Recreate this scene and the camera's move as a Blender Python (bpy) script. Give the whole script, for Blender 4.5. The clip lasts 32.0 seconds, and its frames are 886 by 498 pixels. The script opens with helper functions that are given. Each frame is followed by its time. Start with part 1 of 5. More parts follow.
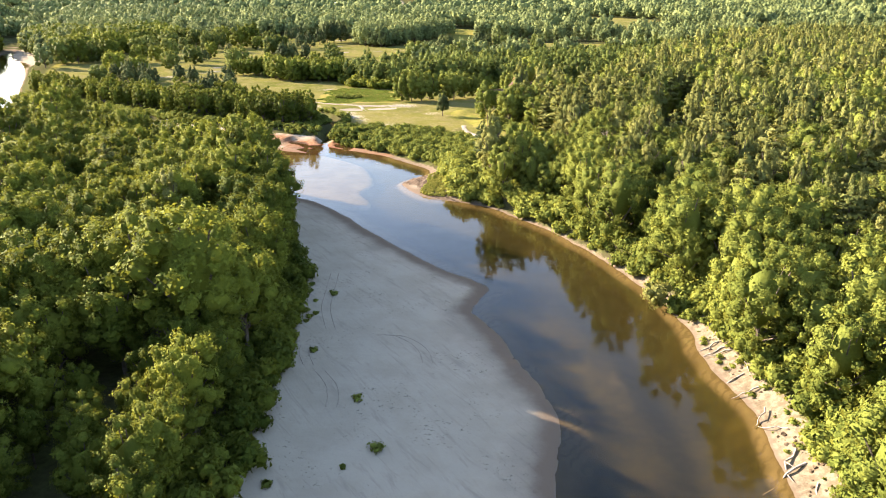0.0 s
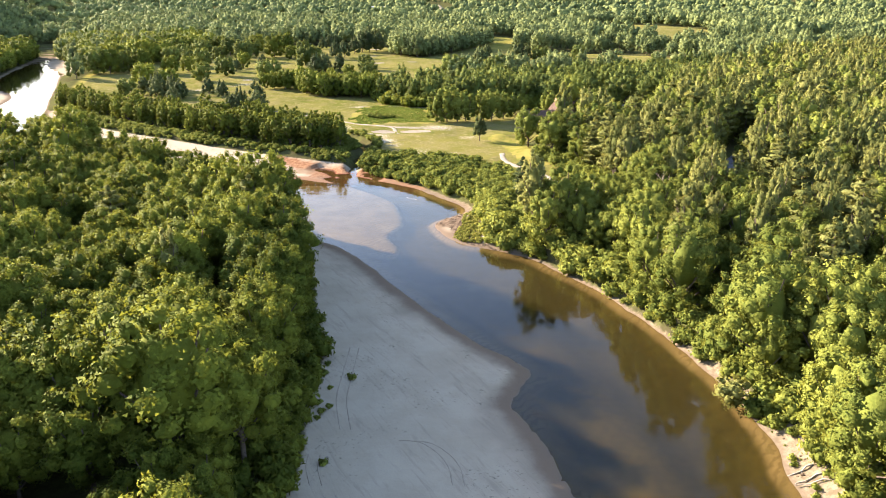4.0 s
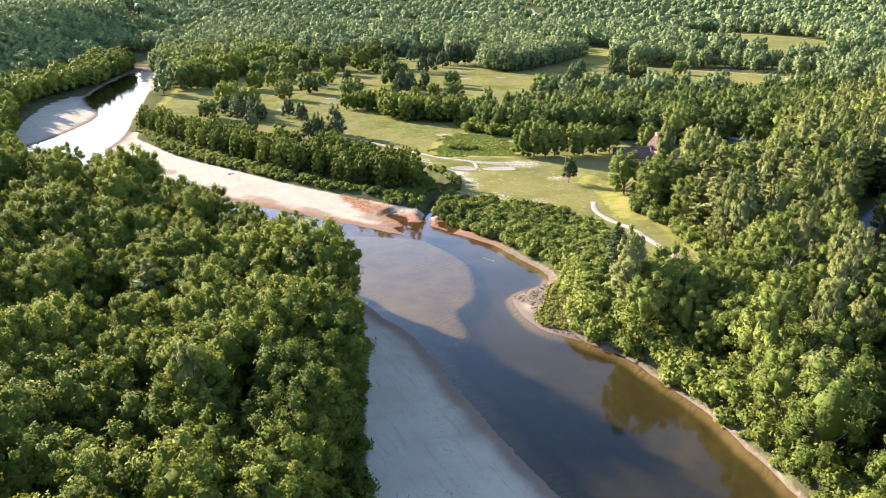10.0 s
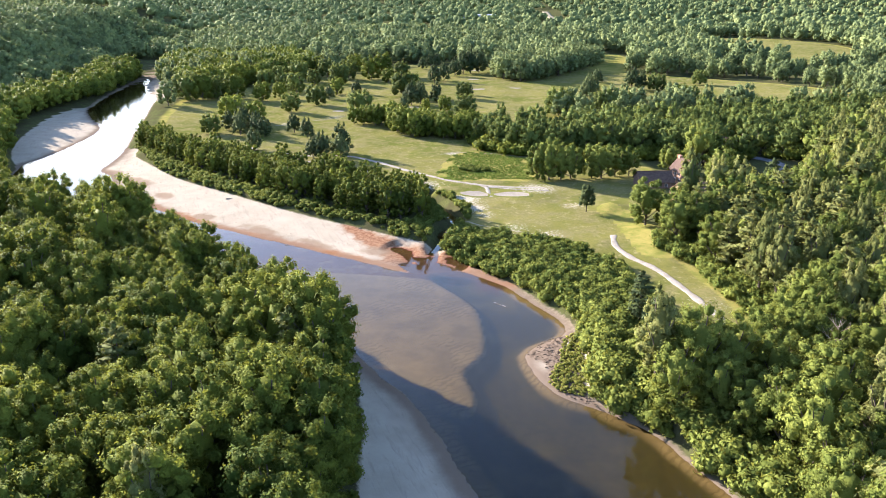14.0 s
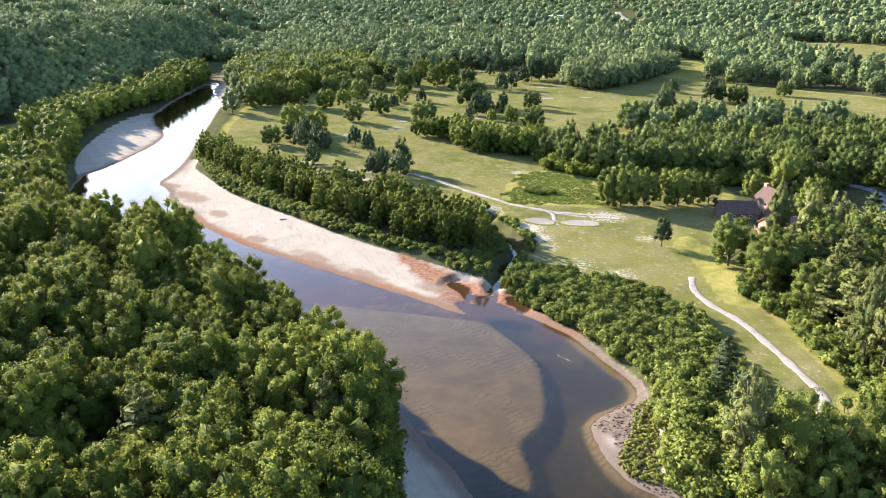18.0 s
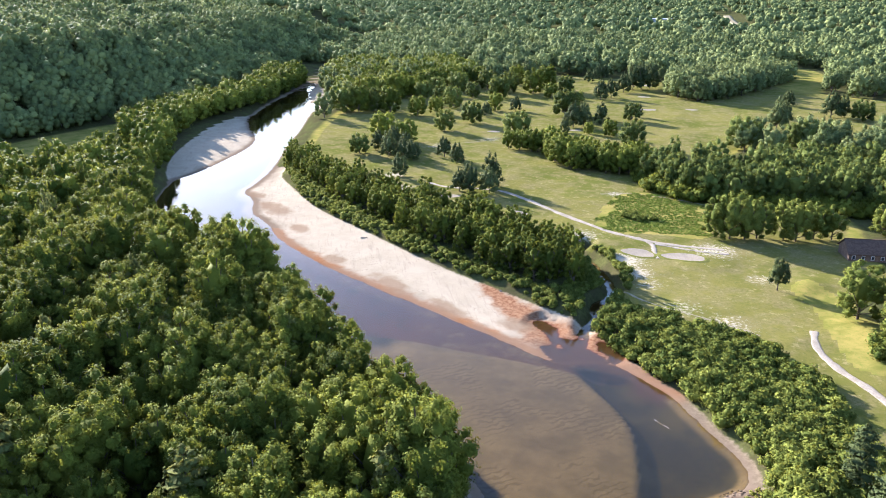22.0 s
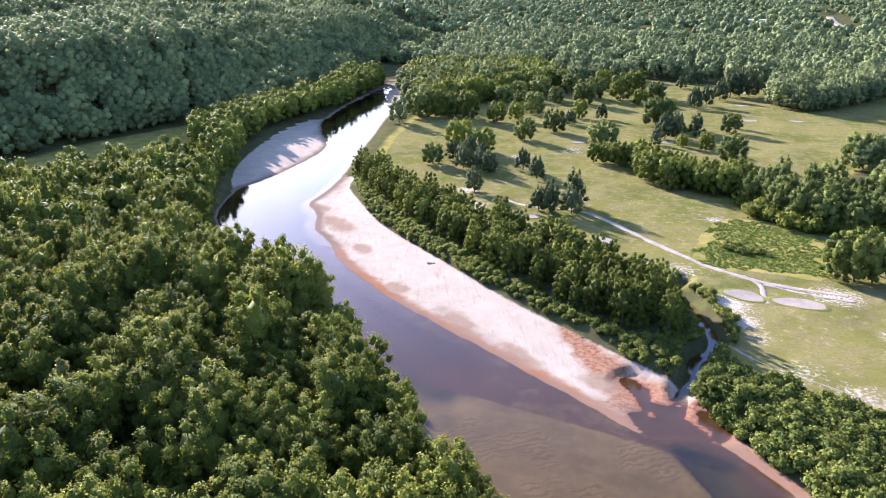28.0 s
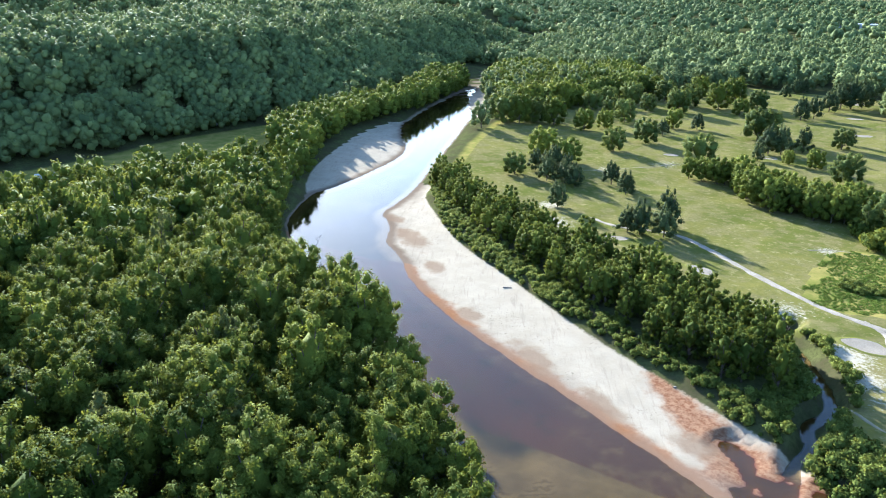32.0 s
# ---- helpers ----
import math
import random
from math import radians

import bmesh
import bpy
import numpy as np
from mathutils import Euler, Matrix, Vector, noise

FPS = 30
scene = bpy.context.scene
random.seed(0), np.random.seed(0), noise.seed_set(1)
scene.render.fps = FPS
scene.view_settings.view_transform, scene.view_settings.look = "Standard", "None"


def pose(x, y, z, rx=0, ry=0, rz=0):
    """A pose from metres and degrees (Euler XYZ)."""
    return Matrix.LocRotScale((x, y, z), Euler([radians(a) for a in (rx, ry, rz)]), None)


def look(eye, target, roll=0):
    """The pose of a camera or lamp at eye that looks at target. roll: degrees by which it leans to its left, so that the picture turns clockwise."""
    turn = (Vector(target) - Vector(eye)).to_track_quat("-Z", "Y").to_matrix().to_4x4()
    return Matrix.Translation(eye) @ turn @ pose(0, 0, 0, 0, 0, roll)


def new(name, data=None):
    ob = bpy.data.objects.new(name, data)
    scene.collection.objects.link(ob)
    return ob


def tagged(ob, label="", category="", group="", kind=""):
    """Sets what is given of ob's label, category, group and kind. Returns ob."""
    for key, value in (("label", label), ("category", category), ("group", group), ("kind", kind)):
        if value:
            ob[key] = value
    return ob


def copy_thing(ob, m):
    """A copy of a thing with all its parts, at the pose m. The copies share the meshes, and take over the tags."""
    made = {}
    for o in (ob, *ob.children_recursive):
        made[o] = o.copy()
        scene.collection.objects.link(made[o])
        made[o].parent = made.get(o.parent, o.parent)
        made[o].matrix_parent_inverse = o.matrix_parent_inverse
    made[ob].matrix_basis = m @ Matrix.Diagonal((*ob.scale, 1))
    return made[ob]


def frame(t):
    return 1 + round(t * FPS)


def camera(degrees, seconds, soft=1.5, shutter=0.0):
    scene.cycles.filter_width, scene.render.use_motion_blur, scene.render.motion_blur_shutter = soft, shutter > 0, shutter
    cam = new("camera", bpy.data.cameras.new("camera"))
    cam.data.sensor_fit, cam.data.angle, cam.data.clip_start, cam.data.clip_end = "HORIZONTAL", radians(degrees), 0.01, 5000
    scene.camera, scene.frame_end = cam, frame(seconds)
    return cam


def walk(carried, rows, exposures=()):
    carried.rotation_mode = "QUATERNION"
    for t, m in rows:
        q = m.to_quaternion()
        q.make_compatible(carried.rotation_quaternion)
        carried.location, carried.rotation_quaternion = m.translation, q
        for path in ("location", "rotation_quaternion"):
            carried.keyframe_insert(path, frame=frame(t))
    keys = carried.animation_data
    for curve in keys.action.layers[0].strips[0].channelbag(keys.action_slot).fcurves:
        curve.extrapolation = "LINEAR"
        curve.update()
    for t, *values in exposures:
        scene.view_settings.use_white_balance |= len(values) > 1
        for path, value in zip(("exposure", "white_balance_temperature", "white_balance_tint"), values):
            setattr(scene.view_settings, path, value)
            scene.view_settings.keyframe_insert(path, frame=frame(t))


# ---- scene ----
cam = camera(61.6, 32.0, soft=1.0)

# seconds, place, yaw, pitch, roll of the drone
PATH = [
    (0, 0.0, 0.0, 60.0, 0.00, -19.52, -0.18),
    (0.5, -0.2, 3.1, 60.7, -0.04, -19.50, -0.20),
    (1, -0.4, 6.1, 61.3, -0.11, -19.46, -0.09),
    (1.5, -0.6, 9.1, 62.0, -0.09, -19.42, -0.05),
    (2, -0.6, 12.2, 62.8, 0.70, -19.39, -0.09),
    (2.5, -0.6, 15.2, 63.6, 1.72, -19.38, -0.01),
    (3, -0.7, 18.2, 64.3, 2.62, -19.35, -0.01),
    (3.5, -0.7, 21.1, 65.0, 2.70, -19.35, 0.02),
    (5.5, -0.9, 32.6, 68.0, 2.67, -19.34, 0.14),
    (6, -1.0, 35.3, 68.7, 2.65, -19.31, 0.07),
    (6.5, -1.0, 38.0, 69.4, 2.67, -19.26, 0.05),
    (7, -1.0, 40.6, 70.1, 2.67, -19.25, 0.03),
    (7.5, -1.0, 43.2, 70.9, 2.70, -19.24, 0.04),
    (8, -1.0, 45.7, 71.7, 3.54, -19.24, 0.01),
    (8.5, -1.1, 48.3, 72.6, 5.15, -19.25, 0.11),
    (9, -1.2, 50.8, 73.4, 6.88, -19.29, 0.15),
    (9.5, -1.2, 53.4, 74.3, 8.61, -19.29, 0.08),
    (10, -1.2, 55.9, 75.2, 9.63, -19.28, -0.12),
    (10.5, -1.3, 58.4, 76.0, 9.71, -19.28, -0.17),
    (11, -1.4, 60.9, 76.7, 9.73, -19.27, -0.13),
    (11.5, -1.5, 63.4, 77.4, 9.71, -19.27, -0.15),
    (12, -1.7, 65.9, 78.1, 9.73, -19.24, -0.20),
    (12.5, -1.9, 68.4, 78.7, 9.76, -19.22, -0.15),
    (13, -2.2, 71.0, 79.3, 9.74, -19.22, -0.21),
    (13.5, -2.5, 73.5, 79.8, 9.81, -19.20, -0.23),
    (14, -2.9, 76.1, 80.4, 10.72, -19.20, -0.19),
    (14.5, -3.3, 78.6, 81.0, 11.72, -19.20, -0.17),
    (15, -3.7, 81.0, 81.6, 12.70, -19.21, -0.14),
    (15.5, -4.1, 83.5, 82.3, 13.68, -19.20, -0.15),
    (17.5, -5.6, 93.1, 85.1, 15.87, -19.29, -0.12),
    (18, -6.1, 95.5, 85.8, 15.86, -19.31, -0.17),
    (18.5, -6.6, 97.9, 86.4, 15.87, -19.30, -0.27),
    (19, -7.2, 100.3, 87.0, 16.33, -19.29, -0.24),
    (19.5, -7.9, 102.7, 87.4, 18.59, -19.30, -0.18),
    (20, -8.5, 105.1, 87.8, 20.84, -19.28, -0.13),
    (20.5, -9.2, 107.5, 88.2, 22.60, -19.26, -0.06),
    (21, -9.8, 109.8, 88.4, 23.10, -19.25, -0.00),
    (21.5, -10.5, 112.1, 88.6, 23.08, -19.25, 0.03),
    (22, -11.2, 114.3, 88.7, 23.10, -19.26, 0.03),
    (22.5, -12.0, 116.4, 88.8, 23.12, -19.28, 0.03),
    (23, -12.7, 118.6, 88.8, 23.13, -19.26, 0.02),
    (23.5, -13.6, 120.7, 88.8, 23.11, -19.30, 0.04),
    (24, -14.5, 123.0, 88.9, 23.23, -19.29, -0.04),
    (24.5, -15.4, 125.2, 88.9, 23.98, -19.28, -0.03),
    (25, -16.3, 127.5, 88.9, 25.40, -19.30, 0.03),
    (25.5, -17.3, 129.7, 88.9, 26.94, -19.32, 0.10),
    (26, -18.2, 131.9, 88.9, 28.40, -19.33, 0.14),
    (26.5, -19.2, 134.0, 89.0, 29.26, -19.33, 0.13),
    (28.5, -23.6, 142.6, 89.3, 29.25, -19.35, 0.10),
    (29, -24.8, 144.7, 89.4, 29.23, -19.37, 0.14),
    (29.5, -26.0, 146.9, 89.4, 29.22, -19.38, 0.25),
    (30, -27.3, 149.1, 89.5, 29.86, -19.40, 0.20),
    (30.5, -28.6, 151.3, 89.6, 31.39, -19.42, 0.40),
    (31, -29.9, 153.4, 89.7, 32.89, -19.39, 0.43),
    (31.5, -31.1, 155.4, 89.8, 34.43, -19.39, 0.32),
    (32, -32.4, 157.5, 89.9, 35.60, -19.45, 0.58),
]


def aim(x, y, z, yaw, pitch, roll):
    a, b = radians(yaw), radians(pitch)
    way = Vector((-math.sin(a) * math.cos(b), math.cos(a) * math.cos(b), math.sin(b)))
    return look((x, y, z), Vector((x, y, z)) + 50 * way, roll)


EXPOSURES = [(0.0, 2.97, 6750, 20), (6.0, 2.88, 6400, 20), (10.0, 2.78, 5800, 20), (15.0, 2.69, 5600, 20), (19.0, 2.64, 5500, 20), (25.3, 2.64, 5450, 21), (26.0, 2.72, 5500, 28),
             (27.5, 2.68, 5300, 34), (30.0, 2.68, 5250, 32), (31.0, 2.66, 5150, 23), (31.5, 2.64, 5000, 12), (32.0, 2.62, 5000, 9)]
walk(cam, [(t, aim(*row)) for t, *row in PATH], EXPOSURES)

# ---- light: low evening sun ahead and to the left ----
SUN_AZ, SUN_EL = radians(-60.0), radians(18.0)
world = bpy.data.worlds.new("sky")
scene.world = world
world.use_nodes = True
wn = world.node_tree.nodes
sky = wn.new("ShaderNodeTexSky")
sky.sky_type, sky.sun_disc = "NISHITA", False
sky.sun_elevation, sky.sun_rotation = SUN_EL, SUN_AZ % (2 * math.pi)
sky.air_density, sky.dust_density, sky.ozone_density = 1.0, 0.7, 1.2
world.node_tree.links.new(sky.outputs[0], wn["Background"].inputs[0])
wn["Background"].inputs[1].default_value = 0.096
sun_data = bpy.data.lights.new("sun", "SUN")
sun_data.energy, sun_data.angle, sun_data.color = 5.0, radians(0.55), (1.0, 0.88, 0.70)
sun = new("sun", sun_data)
SUN_WAY = Vector((math.sin(SUN_AZ) * math.cos(SUN_EL), math.cos(SUN_AZ) * math.cos(SUN_EL), math.sin(SUN_EL)))
sun.matrix_world = look(SUN_WAY * 300, (0, 0, 0))


# ---- materials ----
class Nodes:
    """A small writer of node materials."""

    def __init__(self, name):
        self.mat = bpy.data.materials.new(name)
        self.mat.use_nodes = True
        self.tree = self.mat.node_tree
        self.tree.nodes.clear()
        self.out = self.add("ShaderNodeOutputMaterial")

    def add(self, kind):
        return self.tree.nodes.new(kind)

    def link(self, a, b):
        self.tree.links.new(a, b)

    def put(self, value, socket):
        if isinstance(value, bpy.types.NodeSocket):
            self.link(value, socket)
        elif isinstance(value, (tuple, list)) and len(value) == 3 and socket.type == "RGBA":
            socket.default_value = (*value, 1)
        else:
            socket.default_value = value

    def pos(self):
        return self.add("ShaderNodeNewGeometry").outputs["Position"]

    def noise(self, scale, detail=3.0, rough=0.6, vector=None, distort=0.0):
        n = self.add("ShaderNodeTexNoise")
        n.inputs["Scale"].default_value, n.inputs["Detail"].default_value = scale, detail
        n.inputs["Roughness"].default_value, n.inputs["Distortion"].default_value = rough, distort
        self.link(vector if vector is not None else self.pos(), n.inputs["Vector"])
        return n.outputs["Fac"]

    def attr(self, name):
        n = self.add("ShaderNodeAttribute")
        n.attribute_name = name
        return n.outputs["Fac"]

    def math(self, op, a, b=0.0, clamp=False):
        n = self.add("ShaderNodeMath")
        n.operation, n.use_clamp = op, clamp
        self.put(a, n.inputs[0])
        self.put(b, n.inputs[1])
        return n.outputs[0]

    def step(self, value, lo, hi, a=0.0, b=1.0):
        n = self.add("ShaderNodeMapRange")
        n.interpolation_type = "SMOOTHSTEP"
        self.put(value, n.inputs[0])
        for k, v in zip((1, 2, 3, 4), (lo, hi, a, b)):
            self.put(v, n.inputs[k])
        return n.outputs[0]

    def mix(self, fac, a, b, mode="MIX"):
        n = self.add("ShaderNodeMix")
        n.data_type, n.blend_type = "RGBA", mode
        self.put(fac, n.inputs["Factor"])
        self.put(a, n.inputs[6])
        self.put(b, n.inputs[7])
        return n.outputs[2]

    def bump(self, height, strength, distance):
        n = self.add("ShaderNodeBump")
        n.inputs["Strength"].default_value, n.inputs["Distance"].default_value = strength, distance
        self.put(height, n.inputs["Height"])
        return n.outputs[0]

    def principled(self, colour, rough=0.8, normal=None, metal=0.0, spec=0.3):
        n = self.add("ShaderNodeBsdfPrincipled")
        self.put(colour, n.inputs["Base Color"])
        self.put(rough, n.inputs["Roughness"])
        n.inputs["Metallic"].default_value, n.inputs["Specular IOR Level"].default_value = metal, spec
        if normal is not None:
            self.link(normal, n.inputs["Normal"])
        return n.outputs[0]

    def done(self, shader):
        self.link(shader, self.out.inputs[0])
        return self.mat


def plain_material(name, a, b, scale, rough=0.8, bump=0.0, fine=None, metal=0.0, spec=0.0):
    """Two tones of one surface, mottled at two scales."""
    m = Nodes(name)
    big = m.step(m.noise(scale, 4.0), 0.35, 0.65)
    small = m.noise(scale * (fine or 9.0), 3.0)
    colour = m.mix(big, a, b)
    colour = m.mix(m.step(small, 0.3, 0.7, 0.0, 0.5), colour, tuple(0.6 * v for v in a))
    normal = m.bump(small, bump, 0.05) if bump else None
    return m.done(m.principled(colour, rough, normal, metal, spec))


def leaf_material(name, dark, light, glow, thin=0.33, vary=0.4, clump=2.2):
    """Leaves: a tone for each tree and for each spray, with light that comes through."""
    m = Nodes(name)
    own, shared = m.add("ShaderNodeObjectInfo").outputs["Random"], m.attr("tone")
    tree = m.math("MAXIMUM", shared, m.math("MULTIPLY", own, m.math("LESS_THAN", shared, 0.001)))
    spray = m.add("ShaderNodeNewGeometry").outputs["Random Per Island"]
    wide = m.math("ADD", m.noise(0.05, 2.0), m.math("MULTIPLY", m.math("SUBTRACT", m.noise(0.007, 3.0), 0.5), 0.9))
    tone = m.math("ADD", m.math("MULTIPLY", tree, 0.55), m.math("MULTIPLY", spray, vary))
    tone = m.math("ADD", tone, m.math("MULTIPLY", m.math("SUBTRACT", wide, 0.53), 1.1), clamp=True)
    leafy = m.noise(clump, 4.0, 0.75)
    tone = m.math("ADD", tone, m.math("MULTIPLY", m.math("SUBTRACT", leafy, 0.5), 0.8), clamp=True)
    colour = m.mix(tone, dark, light)
    body = m.principled(colour, 0.75, m.bump(leafy, 0.5, 0.7 / clump), 0.0, 0.03)
    through_leaf = m.add("ShaderNodeBsdfTranslucent")
    m.link(m.mix(tone, tuple(0.55 * v for v in glow), glow), through_leaf.inputs[0])
    mixer = m.add("ShaderNodeMixShader")
    mixer.inputs[0].default_value = thin
    m.link(body, mixer.inputs[1])
    m.link(through_leaf.outputs[0], mixer.inputs[2])
    return m.done(mixer.outputs[0])


def ground_material():
    m = Nodes("ground_cover")
    dw, ds, dg, iron = m.attr("dw"), m.attr("ds"), m.attr("dg"), m.attr("iron")
    rough_grass, gravel, dry = m.attr("dm"), m.attr("gravel"), m.attr("dry")
    z = m.add("ShaderNodeSeparateXYZ")
    m.link(m.pos(), z.inputs[0])
    z = z.outputs[2]
    wide, mid, fine, grain = m.noise(0.02, 4.0), m.noise(0.12, 5.0, 0.65), m.noise(0.9, 4.0, 0.7), m.noise(5.0, 3.0, 0.7)
    edge = m.math("MULTIPLY", m.math("SUBTRACT", mid, 0.5), 5.0)
    frayed = m.math("MULTIPLY", m.math("SUBTRACT", fine, 0.5), 2.5)
    # forest floor and rough growth
    colour = m.mix(m.step(mid, 0.35, 0.65), (0.052, 0.046, 0.024), (0.070, 0.075, 0.026))
    colour = m.mix(m.step(fine, 0.4, 0.7), colour, (0.040, 0.044, 0.016))
    meadow = m.mix(m.step(mid, 0.3, 0.7), (0.112, 0.118, 0.024), (0.220, 0.180, 0.052))
    meadow = m.mix(m.step(fine, 0.5, 0.8, 0.0, 0.8), meadow, (0.075, 0.115, 0.018))
    colour = m.mix(m.step(m.math("ADD", rough_grass, m.math("MULTIPLY", frayed, 2.0)), -2.0, 2.0), colour, meadow)
    # mown grass, dry in places
    grass = m.mix(m.step(wide, 0.38, 0.62), (0.080, 0.086, 0.018), (0.128, 0.116, 0.032))
    grass = m.mix(m.step(mid, 0.42, 0.62, 0.0, 0.75), grass, (0.148, 0.124, 0.054))
    grass = m.mix(m.step(fine, 0.42, 0.68, 0.0, 0.65), grass, (0.080, 0.088, 0.021))
    grass = m.mix(m.step(m.noise(0.35, 5.0, 0.75), 0.54, 0.66, 0.0, 0.7), grass, (0.205, 0.172, 0.080))
    bare = m.math("MULTIPLY", m.step(m.math("ADD", dry, m.math("MULTIPLY", m.math("SUBTRACT", fine, 0.5), 2.2)), 0.35, 0.8), 0.9)
    grass = m.mix(bare, grass, (0.32, 0.285, 0.215))
    colour = m.mix(m.step(m.math("ADD", dg, frayed), -0.6, 0.6), colour, grass)
    # sand
    sand = m.mix(m.step(mid, 0.3, 0.7), (0.262, 0.222, 0.160), (0.308, 0.264, 0.194))
    streak = m.add("ShaderNodeMapping")
    m.link(m.pos(), streak.inputs[0])
    streak.vector_type = "TEXTURE"
    streak.inputs["Rotation"].default_value = (0, 0, radians(122))
    streak.inputs["Scale"].default_value = (9.0, 1.2, 1)
    lines = m.noise(1.0, 4.0, 0.7, streak.outputs[0], 0.6)
    sand = m.mix(m.step(lines, 0.50, 0.72, 0.0, 0.6), sand, (0.20, 0.165, 0.125))
    sand = m.mix(m.step(grain, 0.5, 0.8, 0.0, 0.35), sand, (0.21, 0.18, 0.15))
    specks = m.step(m.noise(1.4, 5.0, 0.75), 0.57, 0.67)
    patch = m.step(m.noise(0.07, 3.0), 0.49, 0.60, 0.0, 0.8)
    sand = m.mix(m.math("MULTIPLY", specks, patch), sand, (0.09, 0.08, 0.06))
    red = m.mix(m.step(fine, 0.35, 0.65), (0.142, 0.066, 0.034), (0.230, 0.138, 0.080))
    red = m.mix(m.step(z, -0.02, 0.12), (0.090, 0.036, 0.026), red)
    rust = m.step(m.math("ADD", iron, m.math("MULTIPLY", m.math("SUBTRACT", m.noise(0.22, 4.0, 0.6), 0.5), 1.3)), 0.22, 0.85)
    sand = m.mix(rust, sand, red)
    wet = m.step(m.math("ADD", m.attr("dwet"), m.math("MULTIPLY", edge, 0.8)), 1.2, 4.6, 1.0, 0.0)
    sand = m.mix(m.math("MULTIPLY", wet, 0.88), sand, m.mix(m.step(iron, 0.1, 0.5), (0.100, 0.069, 0.044), (0.17, 0.085, 0.040)))
    damp = m.step(m.math("ADD", dw, m.math("MULTIPLY", m.math("SUBTRACT", m.noise(0.045, 3.0), 0.5), 26.0)), 1.0, 8.0, 0.45, 0.0)
    sand = m.mix(damp, sand, (0.150, 0.118, 0.088))
    stain = m.step(m.math("ADD", m.attr("damp"), m.math("MULTIPLY", m.math("SUBTRACT", mid, 0.5), 1.6)), 0.35, 0.85, 0.0, 0.75)
    sand = m.mix(stain, sand, (0.155, 0.105, 0.066))
    earth = m.mix(m.step(fine, 0.35, 0.65), (0.098, 0.078, 0.050), (0.172, 0.140, 0.096))
    earth = m.mix(m.step(grain, 0.5, 0.75, 0.0, 0.6), earth, (0.078, 0.058, 0.036))
    sand = m.mix(m.attr("earth"), sand, earth)
    stones = m.add("ShaderNodeTexVoronoi")
    stones.inputs["Scale"].default_value = 1.6
    m.link(m.pos(), stones.inputs["Vector"])
    stone = m.mix(stones.outputs["Color"], (0.075, 0.052, 0.036), (0.165, 0.125, 0.086))
    sand = m.mix(m.step(m.math("ADD", gravel, frayed), -0.5, 1.0), sand, stone)
    colour = m.mix(m.step(m.math("ADD", ds, m.math("MULTIPLY", frayed, 0.8)), -0.5, 0.5), colour, sand)
    # river bed: pale shallow silt, weed and mud darkened for light lost with depth
    silt = m.mix(m.step(mid, 0.35, 0.65), (0.148, 0.124, 0.078), (0.185, 0.156, 0.100))
    ridge = m.add("ShaderNodeMapping")
    m.link(m.pos(), ridge.inputs[0])
    ridge.inputs["Rotation"].default_value = (0, 0, radians(41))
    wave = m.add("ShaderNodeTexWave")
    wave.inputs["Scale"].default_value, wave.inputs["Distortion"].default_value = 0.19, 7.0
    wave.inputs["Detail"].default_value, wave.inputs["Detail Scale"].default_value = 2.0, 2.2
    m.link(ridge.outputs[0], wave.inputs["Vector"])
    ripple = m.math("MULTIPLY", wave.outputs["Fac"], m.step(m.noise(0.06, 2.0), 0.42, 0.55))
    silt = m.mix(m.step(ripple, 0.5, 0.9, 0.0, 0.62), silt, (0.098, 0.080, 0.048))
    dimmed_mud = m.mix(m.step(fine, 0.3, 0.7), (0.016, 0.015, 0.006), (0.032, 0.028, 0.010))
    dimmed_mud = m.mix(m.step(m.noise(0.05, 3.0), 0.5, 0.68, 0.0, 0.7), dimmed_mud, (0.058, 0.050, 0.016))
    bed = m.mix(m.step(m.math("ADD", z, m.math("MULTIPLY", m.math("SUBTRACT", mid, 0.5), 0.5)), -0.95, -0.12), dimmed_mud, silt)
    bed = m.mix(m.math("MULTIPLY", rust, 0.85), bed, (0.062, 0.028, 0.022))
    ashore = m.math("MULTIPLY", m.step(dw, -0.5, 0.3), m.step(z, -0.14, -0.03))
    colour = m.mix(ashore, bed, colour)
    relief = m.math("ADD", m.math("MULTIPLY", fine, 0.7), m.math("MULTIPLY", grain, 0.3))
    shade = m.principled(colour, m.step(m.math("MULTIPLY", wet, m.step(ds, -0.5, 0.5)), 0.0, 1.0, 0.92, 0.5), m.bump(relief, 0.5, 0.25), 0.0, 0.0)
    return m.done(shade)


